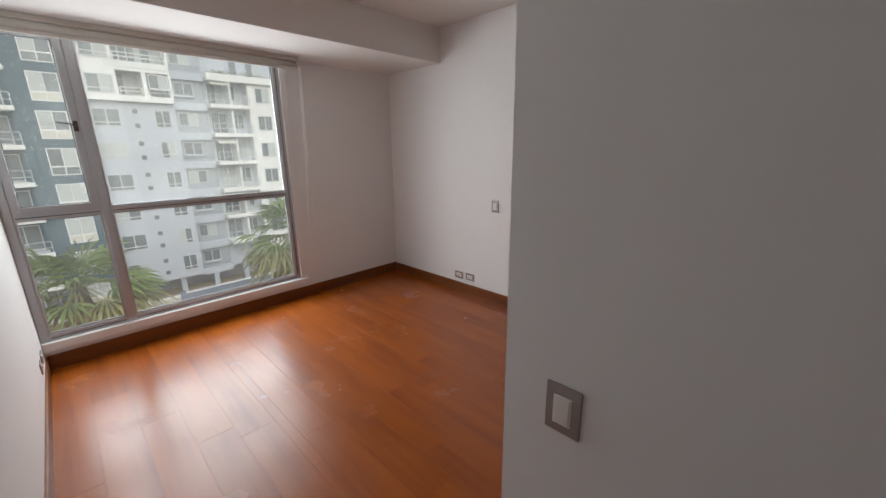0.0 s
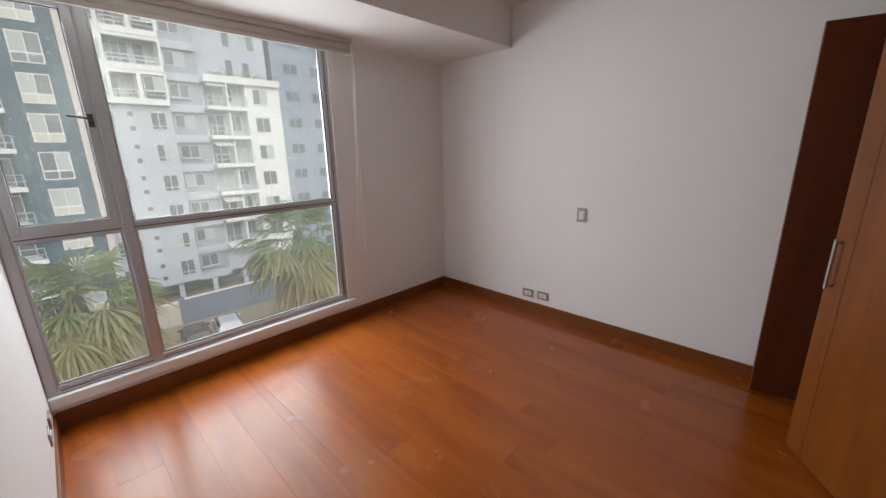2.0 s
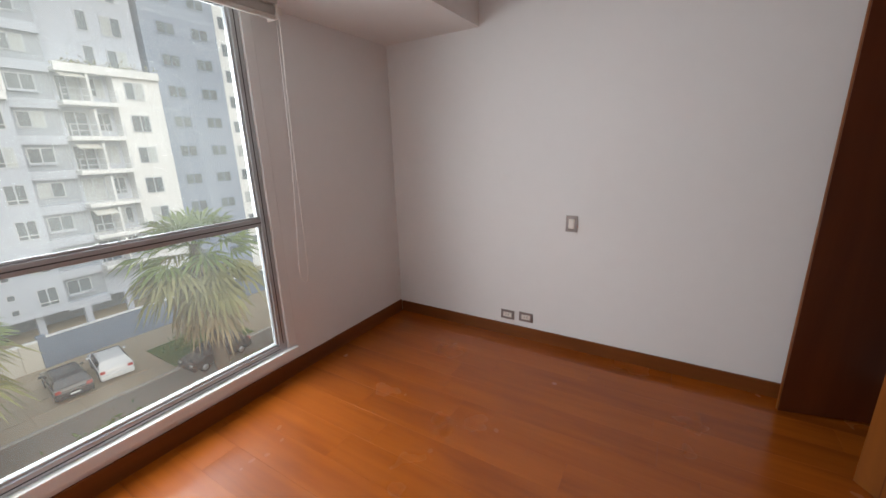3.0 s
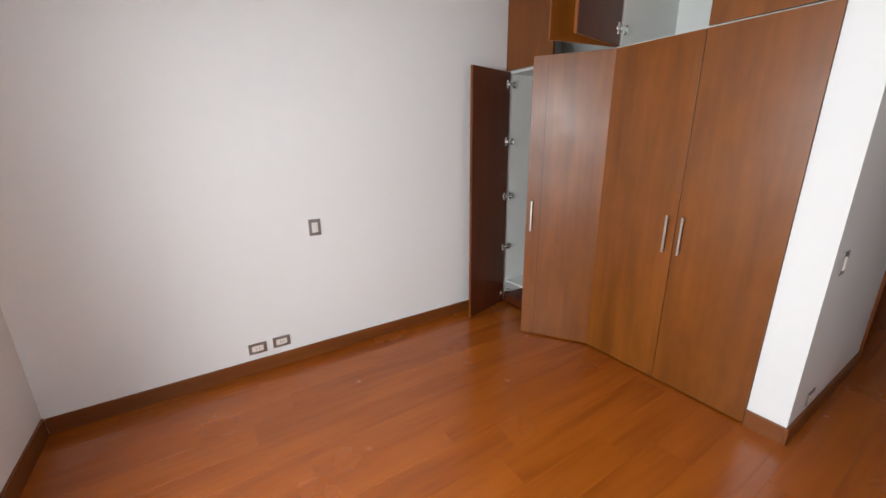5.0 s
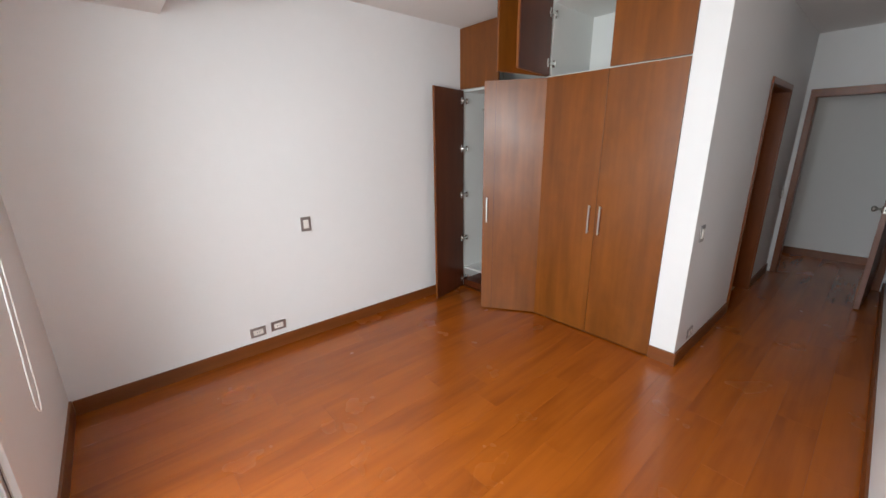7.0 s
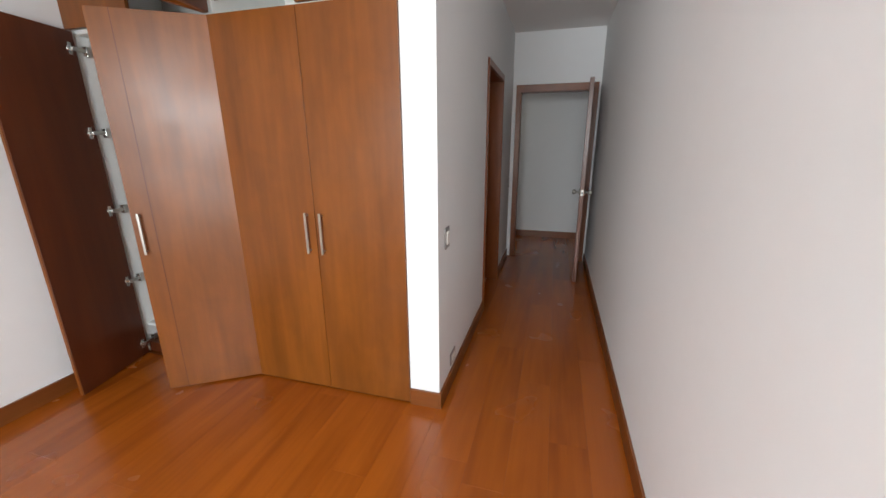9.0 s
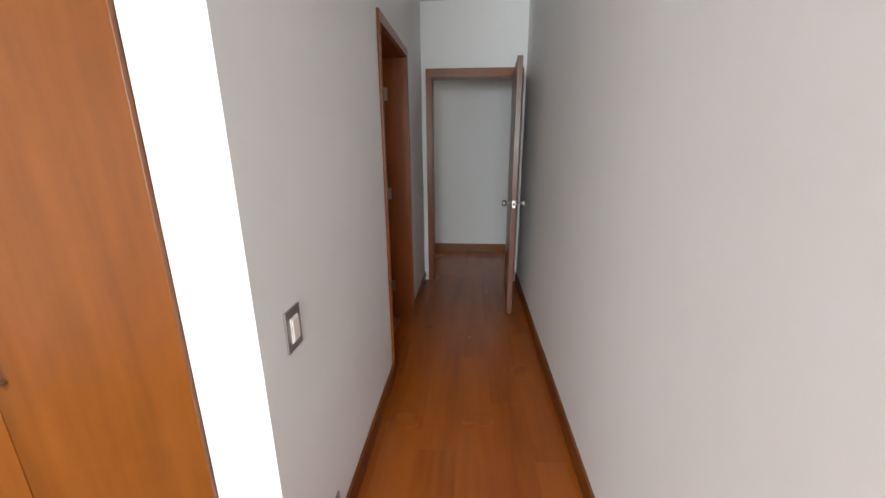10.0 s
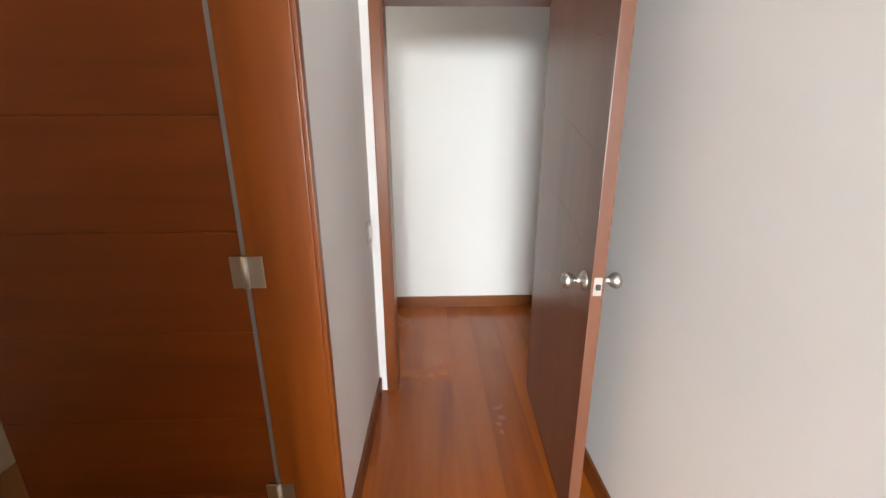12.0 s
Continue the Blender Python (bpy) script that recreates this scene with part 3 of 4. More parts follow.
# lamps of bathroom and hall, beyond the doorways
def ceiling_lamp(at, power, color, label):
    t = thing("ceiling_light", label, "lamp", at)
    bm = bmesh.new()
    add_lathe(bm, [(0.11, 0), (0.115, -0.012), (0.10, -0.02)], Matrix.Identity(4), 24)
    part("ring", bm, WHITE, t, "white ring")
    lamp("lamp_glow", "AREA", look((at[0], at[1], at[2] - 0.03), (at[0], at[1], 0)), power, color, 0.16)


ceiling_lamp((1.75, -1.70, H), 1.1, (1.0, 0.68, 0.36), "round white bathroom ceiling light")
# unseen fixture, added to supply the light that comes from the hall
ceiling_lamp((1.9, -3.78, H), 1.4, (1.0, 0.93, 0.84), "added round white hall ceiling light, out of view")

# ---- outside: street ----
DUST = mat("dusty_paving", (0.42, 0.35, 0.25), 0.9, vary=0.22, scale=0.25, bump=0.3, bump_scale=4)
ASPH = mat("asphalt", (0.24, 0.22, 0.185), 0.9, vary=0.2, scale=0.5)
KERB = mat("kerb_stone", (0.42, 0.40, 0.36), 0.9, vary=0.1, scale=2)
GRASS = mat("verge_grass", (0.10, 0.15, 0.045), 0.9, vary=0.4, scale=1.5)
LEAFG = mat("palm_leaf_green", (0.20, 0.26, 0.085), 0.5, vary=0.35, scale=0.9)
LEAFY = mat("palm_leaf_olive", (0.31, 0.30, 0.13), 0.55, vary=0.3, scale=0.9)
LEAFD = mat("palm_leaf_dry", (0.36, 0.28, 0.16), 0.8, vary=0.3, scale=0.9)
BARK = mat("palm_bark", (0.14, 0.115, 0.09), 0.95, vary=0.3, scale=3, stretch=(1, 1, 3), bump=0.8, bump_scale=12)
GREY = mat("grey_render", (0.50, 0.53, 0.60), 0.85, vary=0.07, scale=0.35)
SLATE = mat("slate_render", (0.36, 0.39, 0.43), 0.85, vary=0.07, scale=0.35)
BLUE = mat("blue_grey_render", (0.30, 0.345, 0.43), 0.85, vary=0.08, scale=0.3)
TEAL = mat("teal_render", (0.06, 0.105, 0.14), 0.8, vary=0.1, scale=0.4)
PALE = mat("white_render", (0.80, 0.80, 0.79), 0.85, vary=0.05, scale=0.5)
PINK = mat("pale_pink_render", (0.66, 0.58, 0.55), 0.85, vary=0.08, scale=0.6)
STREETWALL = mat("blue_street_wall", (0.20, 0.24, 0.31), 0.85, vary=0.08, scale=0.6)
FARGLASS = mat("far_window_glass", (0.13, 0.15, 0.165), 0.15, vary=0.45, scale=0.6, random_amount=0.35)
BLINDS = mat("drawn_curtain", (0.42, 0.44, 0.44), 0.8, vary=0.10, scale=1.2, stretch=(6, 1, 1), random_amount=0.2)
RAIL = mat("rail_metal", (0.55, 0.57, 0.60), 0.5, 0.2)
AWN = mat("awning_cloth", (0.62, 0.60, 0.54), 0.8, vary=0.1, scale=2)

setting("ground", box(-500, 500, L + 0.5, 900, STREET - 1, STREET), DUST, "dusty tan street paving", "ground")
setting("road", box(-120, 120, 24.6, 28.6, STREET + 0.002, STREET + 0.02), ASPH, "narrow dusty asphalt street", "road")
for y in (24.5, 28.7):
    setting("kerb", box(-120, 120, y - 0.08, y + 0.08, STREET, STREET + 0.12, 0.02), KERB, "worn pale concrete kerb", "kerb")
setting("verge", box(10.6, 16.5, 29.2, 33.5, STREET, STREET + 0.06, 0.02), GRASS, "green lawn patch beside the street", "verge")
# paving slabs between kerb and street wall
slab_me = None
for i in range(12):
    for j in range(4):
        if slab_me is None:
            slab_me = mesh_of("slab", box(-0.96, 0.96, -0.86, 0.86, 0, 0.03, 0.012), mat("paving_slab", (0.43, 0.36, 0.26), 0.9, vary=0.15, scale=0.7, random_amount=0.12))
        s_ob = tagged(new("paving_slab", slab_me), "large worn tan paving slab", "paving", group="forecourt slabs", kind="structure")
        s_ob.location = (-13 + 1.98 * i, 29.7 + 1.78 * j, STREET - 0.004 + 0.004 * ((i * 7 + j * 3) % 4))

street_wall = thing("street_wall", "blue-grey painted garden wall along the street", "wall", (0, 37.2, STREET), kind="structure")
part("wall_body", box(6.5, 30, 0, 0.25, 0, 2.15, 0.02), STREETWALL, street_wall)
part("coping", box(6.45, 30, -0.04, 0.29, 2.15, 2.23, 0.02), PALE, street_wall, "white coping")
part("pier", box(6.05, 6.5, -0.08, 0.33, 0, 2.35, 0.02), STREETWALL, street_wall)
gate = thing("garage_gate", "pale cream garage gate between blue piers", "gate", (0, 37.1, STREET), kind="structure")
for i in range(3):
    part("panel", box(3.2 + 0.95 * i, 4.13 + 0.95 * i, 0, 0.08, 0.05, 2.0, 0.02), mat("gate_paint", (0.62, 0.58, 0.50), 0.7, vary=0.06) if i == 0 else bpy.data.materials["gate_paint"], gate)
part("pier", box(2.75, 3.2, -0.05, 0.3, 0, 2.3, 0.02), STREETWALL, gate)
part("top_beam", box(3.2, 6.05, 0, 0.2, 2.0, 2.15, 0.02), PALE, gate, "white beam")


# ---- outside: buildings ----
def facade_window(parent, x, y, z, w, h, curtain=False, lights=2, frame_paint=None):
    """A window set in a facade that faces -y: frame, sill, glass lights."""
    bm = bmesh.new()
    t = 0.07
    for lim in ((-w / 2, -w / 2 + t, 0, h), (w / 2 - t, w / 2, 0, h), (-w / 2 + t, w / 2 - t, 0, t), (-w / 2 + t, w / 2 - t, h - t, h)):
        add_box(bm, lim[0], lim[1], -0.06, -0.004, lim[2], lim[3])
    for i in range(1, lights):
        xx = -w / 2 + w * i / lights
        add_box(bm, xx - 0.035, xx + 0.035, -0.055, -0.004, t, h - t)
    fr = part("window", bm, frame_paint or RAIL, parent, "pale metal window frame")
    fr.location = (x, y, z)
    for i in range(lights):
        a, b = -w / 2 + w * i / lights + 0.05, -w / 2 + w * (i + 1) / lights - 0.05
        part("pane", box(a, b, -0.03, -0.012, t, h - t), BLINDS if curtain and (i + int(z)) % 3 else FARGLASS, fr, "glass with drawn curtain" if curtain else "")
    return fr


def facade_balcony(parent, x0, x1, y, z, depth, material, solid=0.0):
    """A slab with its front rail; the rails are parts of the balcony."""
    s = part("balcony", box(x0, x1, y - depth, y, z - 0.28, z + 0.06 + solid, 0.02), material, parent, "pale balcony slab")
    bm = bmesh.new()
    for zz in (0.45, 0.95):
        add_box(bm, x0 + 0.05, x1 - 0.05, y - depth + 0.02, y - depth + 0.07, z + solid + zz, z + solid + zz + 0.05)
    n = max(2, int((x1 - x0) / 1.2))
    for i in range(n + 1):
        xx = x0 + 0.07 + (x1 - x0 - 0.14) * i / n
        add_box(bm, xx - 0.025, xx + 0.025, y - depth + 0.02, y - depth + 0.07, z + solid + 0.05, z + solid + 0.95)
    part("railing", bm, RAIL, s, "thin metal railing")
    return s


def foliage(bm, n, size, spread, r):
    """Loose small leaves scattered in an uneven clump."""
    for _ in range(n):
        p = Vector((r.gauss(0, spread[0]), r.gauss(0, spread[1]), abs(r.gauss(0, spread[2]))))
        q = Euler((r.uniform(-1, 1), r.uniform(-1, 1), r.uniform(0, 6.3))).to_matrix()
        s = size * r.uniform(0.6, 1.4)
        vs = [bm.verts.new(p + q @ Vector(c)) for c in ((0, -s * 0.35, 0), (s, -s * 0.1, s * 0.15), (s * 1.3, s * 0.15, 0), (0.1 * s, s * 0.35, -s * 0.1))]
        bm.faces.new(vs)
    return bm


FY = 43.3
FL = [-10.6 + 2.72 * i for i in range(11)]      # storey levels
rb = random.Random(3)
main = thing("apartment_building", "tall white and grey apartment building with balconies", "building", (0, 0, 0))
part("wall", box(3.4, 9.4, FY, FY + 12, FL[0], FL[6] + 0.0), GREY, main, "light grey rendered wall")
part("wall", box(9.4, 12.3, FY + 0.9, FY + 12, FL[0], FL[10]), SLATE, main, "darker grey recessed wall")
part("wall", box(12.3, 15.9, FY + 1.0, FY + 12, FL[0], FL[7]), GREY, main, "light grey wall behind balconies")
part("wall", box(15.9, 19.4, FY - 0.25, FY + 12, FL[1] - 1.5, FL[7] + 0.25, 0.03), PALE, main, "white rendered end bay")
part("wall", box(12.3, 19.4, FY + 2.2, FY + 12, FL[7], FL[10]), GREY, main, "set-back grey upper floors")
part("wall", box(3.4, 9.4, FY + 1.3, FY + 12, FL[6], FL[10]), GREY, main, "grey wall behind the upper balconies")
part("wall", box(3.4, 5.55, FY - 0.5, FY + 1.3, FL[6] + 0.05, FL[10], 0.03), PALE, main, "white rendered bay")
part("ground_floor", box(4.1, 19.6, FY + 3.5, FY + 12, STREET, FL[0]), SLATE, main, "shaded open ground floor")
for x in (4.4, 7.4, 10.4, 13.4, 16.4, 19.2):
    part("column", box(x, x + 0.45, FY + 0.6, FY + 1.05, STREET, FL[0]), GREY, main)
part("roof", box(4.0, 19.8, FY + 0.5, FY + 12.2, FL[10], FL[10] + 0.4), PALE, main)
part("pilaster", box(2.95, 3.4, FY - 0.7, FY + 8, STREET, FL[10]), PINK, main, "pale pink vertical fin")
for i, z in enumerate(FL[:10]):
    # floor bands across the recess
    part("floor_band", box(9.4, 12.3, FY + 0.55, FY + 0.9, z - 0.35, z + 0.35), GREY, main)
    facade_window(main, 10.55, FY + 0.88, z + 0.95, 1.6, 1.2, i % 2 == 1, 2)
    if i < 7 and i % 2 == 0:
        part("sill_box", box(9.7, 11.4, FY + 0.62, FY + 0.88, z + 0.82, z + 0.93, 0.01), GREY, main)
    if i < 6:
        facade_window(main, 4.42, FY, z + 0.72, 1.8, 1.45, i in (0, 2, 4), 2)
        part("sill_rail", box(3.55, 5.3, FY - 0.1, FY - 0.062, z + 1.02, z + 1.07), PALE, main)
        facade_window(main, 8.36, FY, z + 0.70, 1.2, 1.5, i % 3 == 1, 2)
        part("sill_rail", box(7.8, 8.92, FY - 0.1, FY - 0.062, z + 1.02, z + 1.07), PALE, main)
        for dz in (0.55, 1.75):
            facade_window(main, 6.4, FY, z + dz, 0.52, 0.52, False, 1)
    else:
        part("slab", box(5.55, 9.35, FY - 0.5, FY + 1.3, z + 0.05, z + 0.55, 0.03), PALE, main, "white balcony slab")
        facade_window(main, 4.42, FY - 0.5, z + 0.62, 1.75, 1.45, True, 2)
        part("sill_rail", box(3.55, 5.3, FY - 0.6, FY - 0.562, z + 0.95, z + 1.0), PALE, main)
        wide = i % 2 == 1
        bm = bmesh.new()
        for x0, x1 in (((5.6, 9.2),) if wide else ((5.65, 7.25), (7.65, 9.2))):
            for zz in (0.85, 1.15):
                add_box(bm, x0, x1, FY - 0.44, FY - 0.39, z + zz, z + zz + 0.06)
            for xx in (x0, x1 - 0.05):
                add_box(bm, xx, xx + 0.05, FY - 0.44, FY - 0.39, z + 0.55, z + 1.21)
        part("railing", bm, PALE, main, "white painted railing")
        if not wide:
            part("pier", box(7.3, 7.6, FY - 0.48, FY + 1.3, z + 0.55, z + 2.5), PALE, main)
        part("pier", box(9.22, 9.4, FY - 0.48, FY + 1.3, z + 0.55, z + 2.72), PALE, main)
        part("lintel", box(5.55, 9.22, FY - 0.47, FY - 0.2, z + 2.5, z + 2.76), PALE, main)
        facade_window(main, 6.5, FY + 1.28, z + 0.56, 1.7, 1.9, i % 2 == 0, 3)
        facade_window(main, 8.45, FY + 1.28 if wide else FY - 0.36, z + 0.56 if wide else z + 1.2, 1.5, 1.9 if wide else 1.2, True, 2)
        if not wide:
            pot = part("planter", foliage(bmesh.new(), 60, 0.13, (0.22, 0.12, 0.22), rb), LEAFY, main, "green balcony plant")
            pot.location = (6.95, FY - 0.15, z + 0.75)
    if 1 <= i < 7:
        facade_balcony(main, 12.25, 15.95, FY + 1.0, z + 0.22, 1.7, PALE)
        facade_window(main, 13.25, FY + 0.98, z + 0.30, 1.5, 2.0, i % 3 == 0, 2)
        facade_window(main, 15.05, FY + 0.98, z + 0.75, 1.1, 1.5, i % 2 == 0, 2)
        part("divider", box(14.1, 14.26, FY - 0.5, FY + 1.0, z + 0.28, z + 2.44), PALE, main)
        facade_window(main, 17.35, FY - 0.26, z + 0.65, 1.45, 1.45, i % 2 == 0, 2)
        if i in (2, 4, 6):
            t = part("awning", box(-0.75, 0.75, -0.9, 0, -0.03, 0.03, 0.01, Matrix.Rotation(radians(22), 4, "X")), AWN, main, "sloping cloth awning")
            t.location = (13.2, FY - 0.1, z + 2.35)
    if i >= 7:
        facade_window(main, 15.6, FY + 2.18, z + 0.8, 0.8, 1.6, False, 1)
        facade_window(main, 17.6, FY + 2.18, z + 0.7, 1.5, 1.6, True, 2)
part("parapet", box(12.25, 19.4, FY - 0.6, FY - 0.35, FL[7] - 0.3, FL[7] + 0.35, 0.03), PALE, main, "white terrace parapet")
part("terrace", box(12.25, 19.4, FY - 0.35, FY + 2.2, FL[7] - 0.2, FL[7] + 0.02), PALE, main)


for k, (x, w) in enumerate(((13.4, 0.35), (14.3, 0.5), (15.8, 0.6), (17.2, 0.4), (18.3, 0.5))):
    pl = tagged(new("terrace_plant", mesh_of("terrace_plant", foliage(bmesh.new(), 160, 0.16, (w, 0.15, 0.32), rb), LEAFY)), "loose green plant on the terrace parapet", "plant", group="terrace plants")
    pl.location = (x, FY - 0.15, FL[7] + 0.02)

teal = thing("apartment_building", "dark teal apartment building with white balcony slabs", "building", (0, 0, 0))
part("wall", box(-1.0, 3.15, FY - 0.2, FY + 12, STREET, 20), TEAL, teal, "dark teal rendered wall")
part("wall", box(-9.0, -1.0, FY + 1.2, FY + 12, STREET, 20), TEAL, teal, "dark teal wall behind balconies")
part("roof", box(-9.2, 3.2, FY - 0.3, FY + 12.2, 20, 20.4), PALE, teal)
for i in range(-4, 6):
    z = -0.15 + 2.80 * i
    fw = facade_window(teal, 1.15, FY - 0.2, z, 1.75, 2.1, True, 2, PALE)
    part("rail", box(-0.8, 0.8, -0.07, -0.031, 0.62, 0.72), PALE, fw)
    part("lower_panel", box(-0.8, 0.8, -0.05, -0.031, 0.08, 0.62), AWN if i % 3 else FARGLASS, fw, "pale lower panel")
    facade_balcony(teal, -6.5, -0.75, FY + 1.2, z - 0.5, 1.7, PALE)
    for x in (-2.2, -4.6):
        facade_window(teal, x, FY + 1.18, z - 0.4, 1.9, 2.1, x < -3, 2)

east = thing("apartment_building", "blue-grey apartment tower with paired windows", "building", (0, 0, 0))
part("wall", box(19.9, 27.0, FY + 2.0, FY + 14, STREET, 21), BLUE, east, "blue-grey rendered wall")
part("wall", box(27.0, 40.0, FY + 2.6, FY + 14, STREET, 21), PALE, east, "white rendered wall")
part("roof", box(19.7, 40.2, FY + 1.9, FY + 14.2, 21, 21.4), PALE, east)
for i in range(11):
    z = FL[i] + 0.9
    for x, cur in ((22.0, i % 3 == 0), (25.2, i % 2 == 0)):
        facade_window(east, x, FY + 1.98, 2.0 - 0.6 + 2.89 * (i - 4), 1.7, 1.15, False, 2, BLUE)
    facade_window(east, 28.6, FY + 2.58, z, 1.8, 1.3, cur, 2)
    if i:
        facade_balcony(east, 30.0, 34.0, FY + 2.6, z - 0.8, 1.2, PALE)
        facade_window(east, 32.0, FY + 2.58, z - 0.7, 2.6, 2.0, False, 3)
west = thing("apartment_building", "plain grey building further along the street", "building", (0, 0, 0))
part("wall", box(-60, -10, FY, FY + 14, STREET, 16), SLATE, west)
part("roof", box(-60.2, -9.8, FY - 0.2, FY + 14, 16, 16.4), PALE, west)
far = thing("apartment_building", "plain pale building further along the street", "building", (0, 0, 0))
part("wall", box(41, 110, FY, FY + 14, STREET, 16), PALE, far)
part("roof", box(40.8, 110.2, FY - 0.2, FY + 14, 16, 16.4), PALE, far)


# ---- outside: palms, bush, cars ----
def fan_leaf(bm, base, aim, droop, petiole, blade, r):
    """A stalk and a fan of narrow pleated blades that bend down at their tips."""
    side = aim.cross(Vector((0, 0, 1))).normalized() if abs(aim.z) < 0.98 else Vector((1, 0, 0))
    up = side.cross(aim).normalized()
    tip = base + aim * petiole + Vector((0, 0, -droop * petiole * 0.35))
    w = 0.03
    bm.faces.new([bm.verts.new(v) for v in (base - side * w, base + side * w, tip + side * w * 0.6, tip - side * w * 0.6)])
    n = 13
    for i in range(n):
        a = radians(-78 + 156 * i / (n - 1))
        d = (aim * math.cos(a) + side * math.sin(a)).normalized()
        d2 = (aim * math.cos(a + 0.07) + side * math.sin(a + 0.07)).normalized()
        d0 = (aim * math.cos(a - 0.07) + side * math.sin(a - 0.07)).normalized()
        ln = blade * (0.75 + 0.25 * math.cos(a)) * r.uniform(0.85, 1.1)
        fold = up * (0.05 if i % 2 else -0.03)
        m0, m1 = tip + d0 * ln * 0.55 + fold, tip + d2 * ln * 0.55 - fold
        sag = Vector((0, 0, -ln * (0.12 + droop * 0.45) * r.uniform(0.7, 1.3)))
        m0 += sag * 0.25
        m1 += sag * 0.25
        e = tip + d * ln * 0.95 + sag
        v = [bm.verts.new(p) for p in (tip, m0, e, m1)]
        bm.faces.new(v)


def fan_palm(at, height, seed, label):
    r = random.Random(seed)
    t = thing("palm_tree", label, "tree", at)
    bm = bmesh.new()
    pts = [(0.25 * math.sin(k * 0.35 + seed), 0.12 * math.cos(k * 0.3), height * k / 14) for k in range(15)]
    add_tube(bm, pts, [0.42 - 0.014 * k + 0.03 * (k % 2) for k in range(15)], 12)
    part("trunk", bm, BARK, t, "grey ringed trunk")
    top = Vector(pts[-1])
    for name, count, lo, hi, droop, material, lab in (("crown", 34, 0, 75, 0.55, LEAFG, "green fan leaves"), ("lower_crown", 34, -50, 0, 0.95, LEAFY, "olive drooping fan leaves"), ("dry_skirt", 24, -80, -50, 1.0, LEAFD, "dry brown hanging leaves")):
        bm = bmesh.new()
        for k in range(count):
            az = 2.4 * k + r.uniform(-0.3, 0.3)
            el = radians(r.uniform(lo, hi))
            aim = Vector((math.cos(az) * math.cos(el), math.sin(az) * math.cos(el), math.sin(el)))
            start = top + Vector((math.cos(az) * 0.15, math.sin(az) * 0.15, -r.uniform(0, 2.4) if name == "dry_skirt" else -r.uniform(0, 0.6)))
            fan_leaf(bm, start, aim, droop, r.uniform(1.3, 2.2) * (0.7 if name == "dry_skirt" else 1), r.uniform(1.6, 2.2), r)
        part(name, bm, material, t, lab)
    return t


fan_palm((11.0, 24.0, STREET), 9.2, 1, "tall fan palm with a dry brown leaf skirt")
fan_palm((0.2, 25.0, STREET), 7.9, 5, "fan palm with yellowing leaves beside the street")
r4 = random.Random(4)
bush = thing("bush", "low rounded green bush at the kerb", "bush", (5.6, 24.0, STREET))
part("foliage", foliage(bmesh.new(), 1500, 0.16, (0.95, 0.45, 0.5), r4), GRASS, bush)
bush = thing("bush", "low green hedge plant beside the palm", "bush", (13.8, 23.6, STREET))
part("foliage", foliage(bmesh.new(), 1300, 0.16, (1.2, 0.5, 0.5), r4), GRASS, bush)
bush = thing("bush", "bright green shrub behind the palm", "bush", (13.6, 31.8, STREET))
part("foliage", foliage(bmesh.new(), 900, 0.16, (1.1, 0.5, 0.4), r4), LEAFG, bush)

CARGLASS = mat("car_glass", (0.02, 0.025, 0.03), 0.08, vary=0.05)
TYRE = mat("tyre_rubber", (0.025, 0.025, 0.025), 0.85)
RIM = mat("alloy_rim", (0.5, 0.5, 0.5), 0.35, 0.9)
RED = mat("tail_light_red", (0.45, 0.03, 0.02), 0.3)


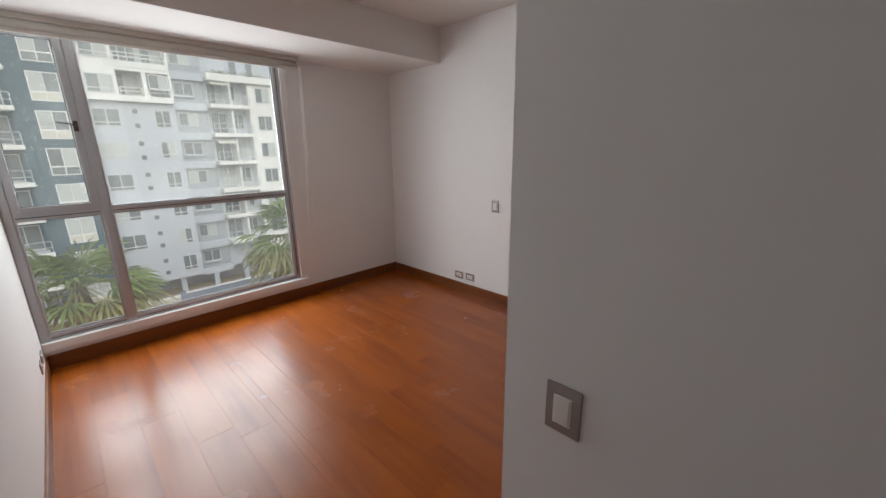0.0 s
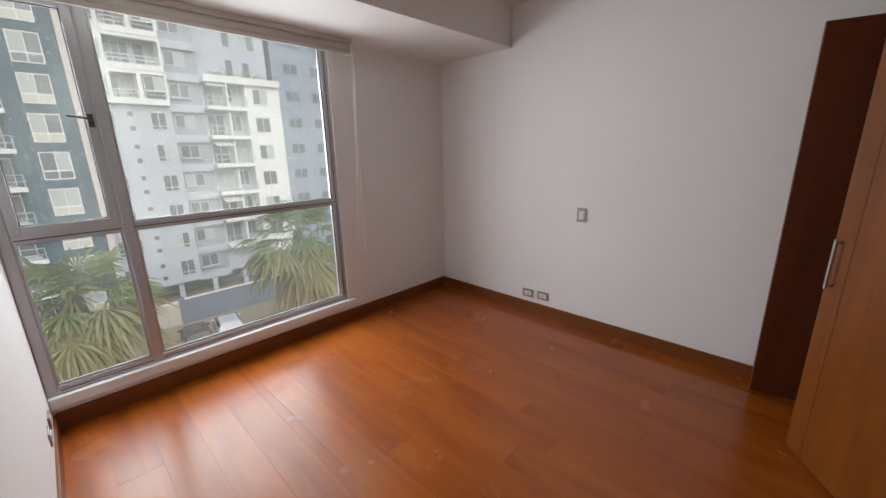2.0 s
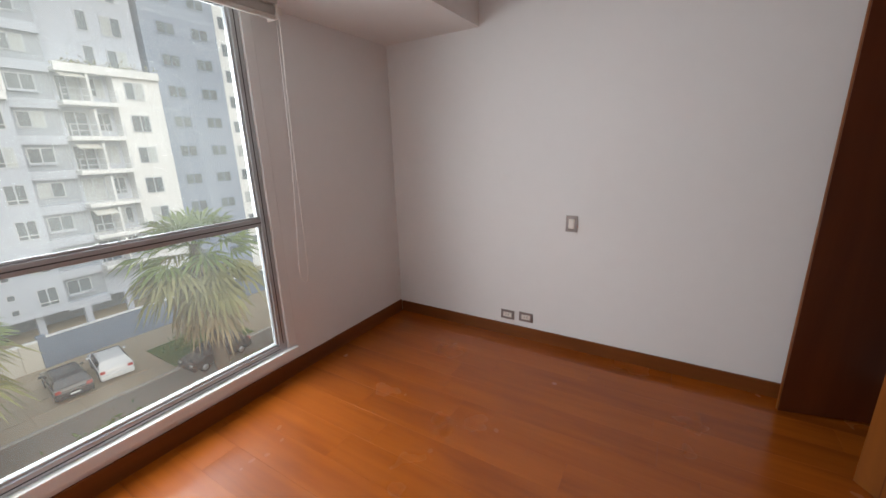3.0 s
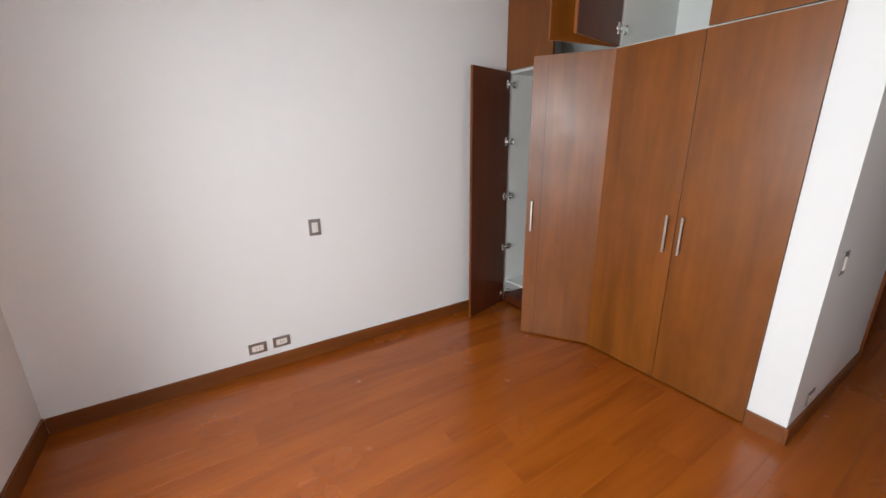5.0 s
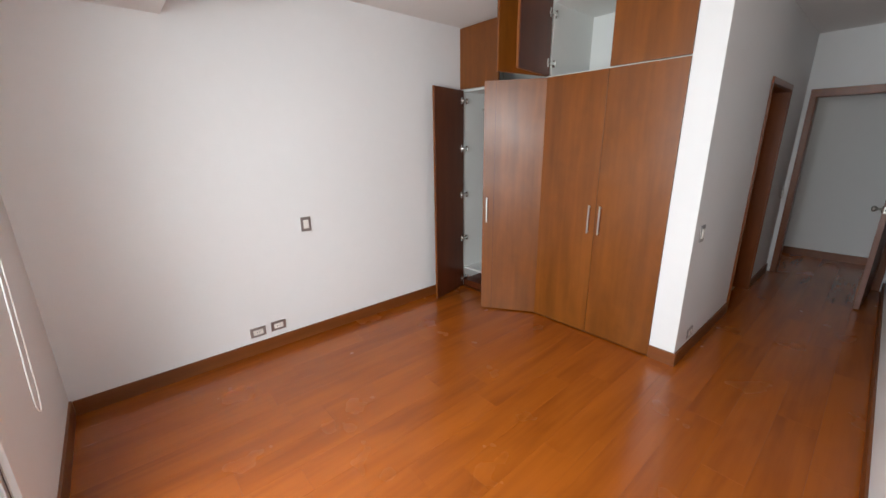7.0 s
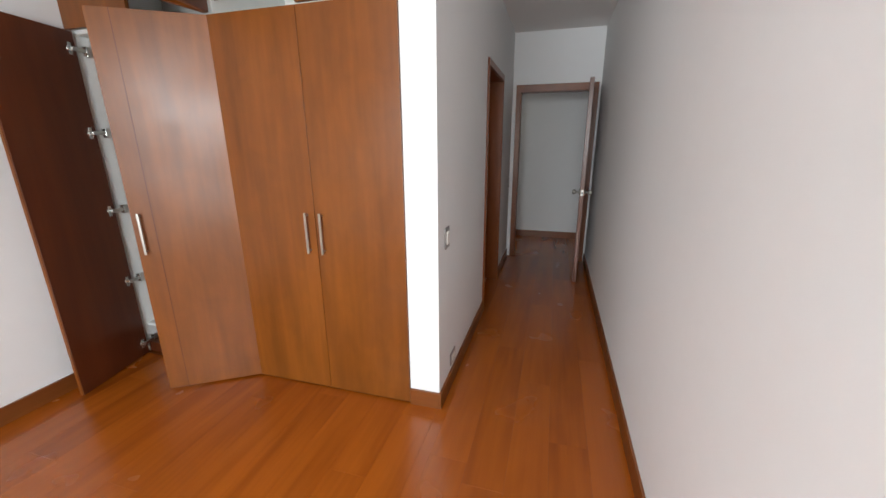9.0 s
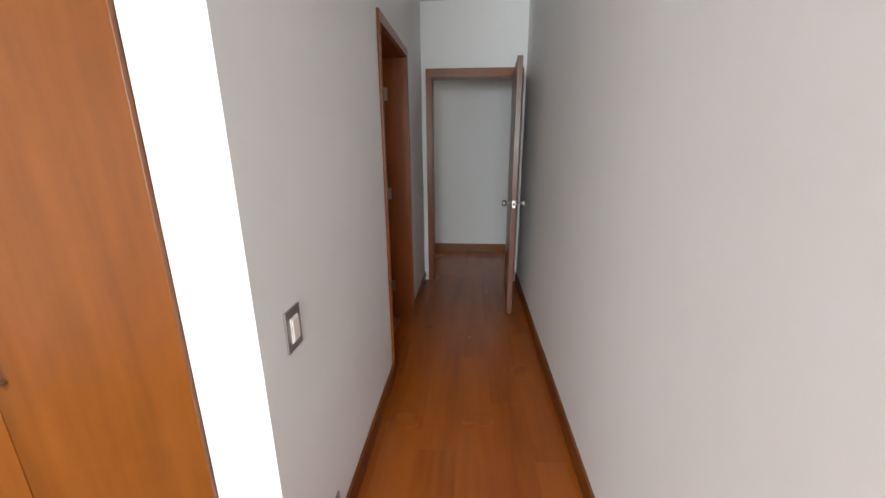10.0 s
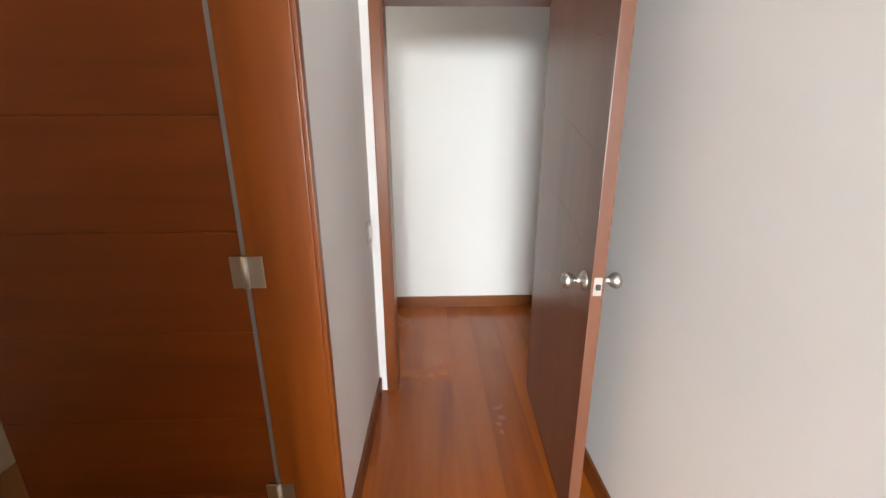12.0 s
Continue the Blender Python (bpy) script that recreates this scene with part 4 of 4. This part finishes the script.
def car(at, rz, color, label):
    """A hatchback whose nose points along its own +y."""
    t = thing("car", label, "car", at, rz)
    paint = mat("car_paint", color, 0.25, 0.0, vary=0.02, coat=0.6)
    side = [(-2.1, 0.35), (-2.12, 0.75), (-2.0, 0.98), (1.05, 0.98), (1.95, 0.82), (2.1, 0.6), (2.08, 0.3), (-2.0, 0.25)]
    cabin = [(-1.98, 0.97), (-1.62, 1.40), (-1.1, 1.47), (0.0, 1.46), (0.35, 1.38), (1.1, 0.97)]

    def prism(profile, w0, w1, inset):
        bm = bmesh.new()
        zs = [z for _, z in profile]
        lo, hi = min(zs), max(zs)
        rows = []
        for s in (-1, 1):
            rows.append([bm.verts.new((s * (w0 + (w1 - w0) * (z - lo) / (hi - lo)), y, z)) for y, z in profile])
        bm.faces.new(list(reversed(rows[0])))
        bm.faces.new(rows[1])
        n = len(profile)
        for i in range(n):
            bm.faces.new((rows[0][i], rows[0][(i + 1) % n], rows[1][(i + 1) % n], rows[1][i]))
        bmesh.ops.recalc_face_normals(bm, faces=bm.faces)
        bmesh.ops.bevel(bm, geom=bm.edges[:], offset=inset, segments=2, affect="EDGES")
        return bm

    part("body", prism(side, 0.86, 0.88, 0.05), paint, t)
    part("cabin", prism(cabin, 0.84, 0.62, 0.05), paint, t)
    part("rear_window", box(-0.62, 0.62, -0.012, 0.012, 0, 0.40, 0.01, Matrix.Translation((0, -1.88, 1.03)) @ Matrix.Rotation(radians(-40), 4, "X")), CARGLASS, t, "dark glass")
    part("windscreen", box(-0.64, 0.64, -0.012, 0.012, 0, 0.72, 0.01, Matrix.Translation((0, 1.04, 1.01)) @ Matrix.Rotation(radians(59), 4, "X")), CARGLASS, t, "dark glass")
    for s in (-1, 1):
        for y0, y1 in ((-1.45, -0.55), (-0.45, 0.55)):
            part("side_window", box(-0.012, 0.012, y0, y1, 0, 0.33, 0.01, Matrix.Translation((s * 0.835, 0, 1.03)) @ Matrix.Rotation(radians(-25 * s), 4, "Y")), CARGLASS, t, "dark glass")
        part("tail_light", box(s * 0.70 - 0.13, s * 0.70 + 0.13, -2.14, -2.06, 0.74, 0.92, 0.02), RED, t)
        part("head_light", box(s * 0.66 - 0.16, s * 0.66 + 0.16, 1.96, 2.08, 0.62, 0.76, 0.02), RIM, t)
        part("mirror", box(s * 0.98 - 0.08, s * 0.98 + 0.08, 0.62, 0.74, 0.95, 1.07, 0.02), paint, t)
        for y in (-1.3, 1.3):
            bm = bmesh.new()
            add_lathe(bm, [(0.22, -0.1), (0.31, -0.09), (0.31, 0.09), (0.22, 0.1)], Matrix.Translation((s * 0.78, y, 0.31)) @ Matrix.Rotation(radians(90), 4, "Y"), 18)
            wheel = part("tyre", bm, TYRE, t)
            bm = bmesh.new()
            add_lathe(bm, [(0.20, -0.105), (0.20, 0.105)], Matrix.Translation((s * 0.79, y, 0.31)) @ Matrix.Rotation(radians(90), 4, "Y"), 14)
            part("rim", bm, RIM, wheel)
    part("bumper", box(-0.84, 0.84, -2.2, -2.05, 0.32, 0.62, 0.04), paint, t)
    part("number_plate", box(-0.22, 0.22, -2.215, -2.2, 0.5, 0.6), PALE, t)
    return t


car((8.3, 32.8, STREET + 0.03), -8, (0.78, 0.79, 0.80), "white hatchback parked facing the street wall")
car((6.0, 32.6, STREET + 0.03), -4, (0.03, 0.03, 0.035), "black hatchback parked beside a white car")
car((12.6, 27.6, STREET + 0.02), 93, (0.03, 0.032, 0.036), "dark saloon parked along the kerb by the palm")

# ---- floor planks ----
rng = random.Random(7)
plank_meshes = {}
PLW = 0.188


def plank(x0, x1, y0, y1):
    key = (round(x1 - x0, 3), round(y1 - y0, 3))
    if key not in plank_meshes:
        w, l = key
        bm = bmesh.new()
        g, c = 0.0003, 0.0003
        lo = [bm.verts.new((sx * (w / 2 - g), sy * (l / 2 - g), -0.010)) for sx, sy in ((-1, -1), (1, -1), (1, 1), (-1, 1))]
        mi = [bm.verts.new((sx * (w / 2 - g), sy * (l / 2 - g), -c)) for sx, sy in ((-1, -1), (1, -1), (1, 1), (-1, 1))]
        hi = [bm.verts.new((sx * (w / 2 - g - c), sy * (l / 2 - g - c), 0)) for sx, sy in ((-1, -1), (1, -1), (1, 1), (-1, 1))]
        bm.faces.new(hi)
        for a, b in ((lo, mi), (mi, hi)):
            for i in range(4):
                bm.faces.new((a[i], a[(i + 1) % 4], b[(i + 1) % 4], b[i]))
        plank_meshes[key] = mesh_of("plank", bm, FLOORW)
    ob = new("plank", plank_meshes[key])
    ob.parent = floor
    ob.location = ((x0 + x1) / 2, (y0 + y1) / 2, 0.0)


def lay(x0, x1, y0, y1):
    x = x0
    while x < x1 - 0.01:
        xe = min(x + PLW, x1)
        y = y0 - round(rng.uniform(0, 1.2), 2)
        while y < y1 - 0.005:
            ye = y + 1.24
            a, b = max(y, y0), min(ye, y1)
            if b - a > 0.02:
                plank(x, xe, a, b)
            y = ye
        x = xe


lay(-2.0, 0.0, HALL, END - 0.13)
lay(0.0, CW + 0.006, HALL, L)
lay(CW + 0.006, W, 0.0, L)
lay(CW + 0.006, 3.4, HALL, END - 0.13)
lay(CW + 0.006, CW + PW, BA0, BA1)
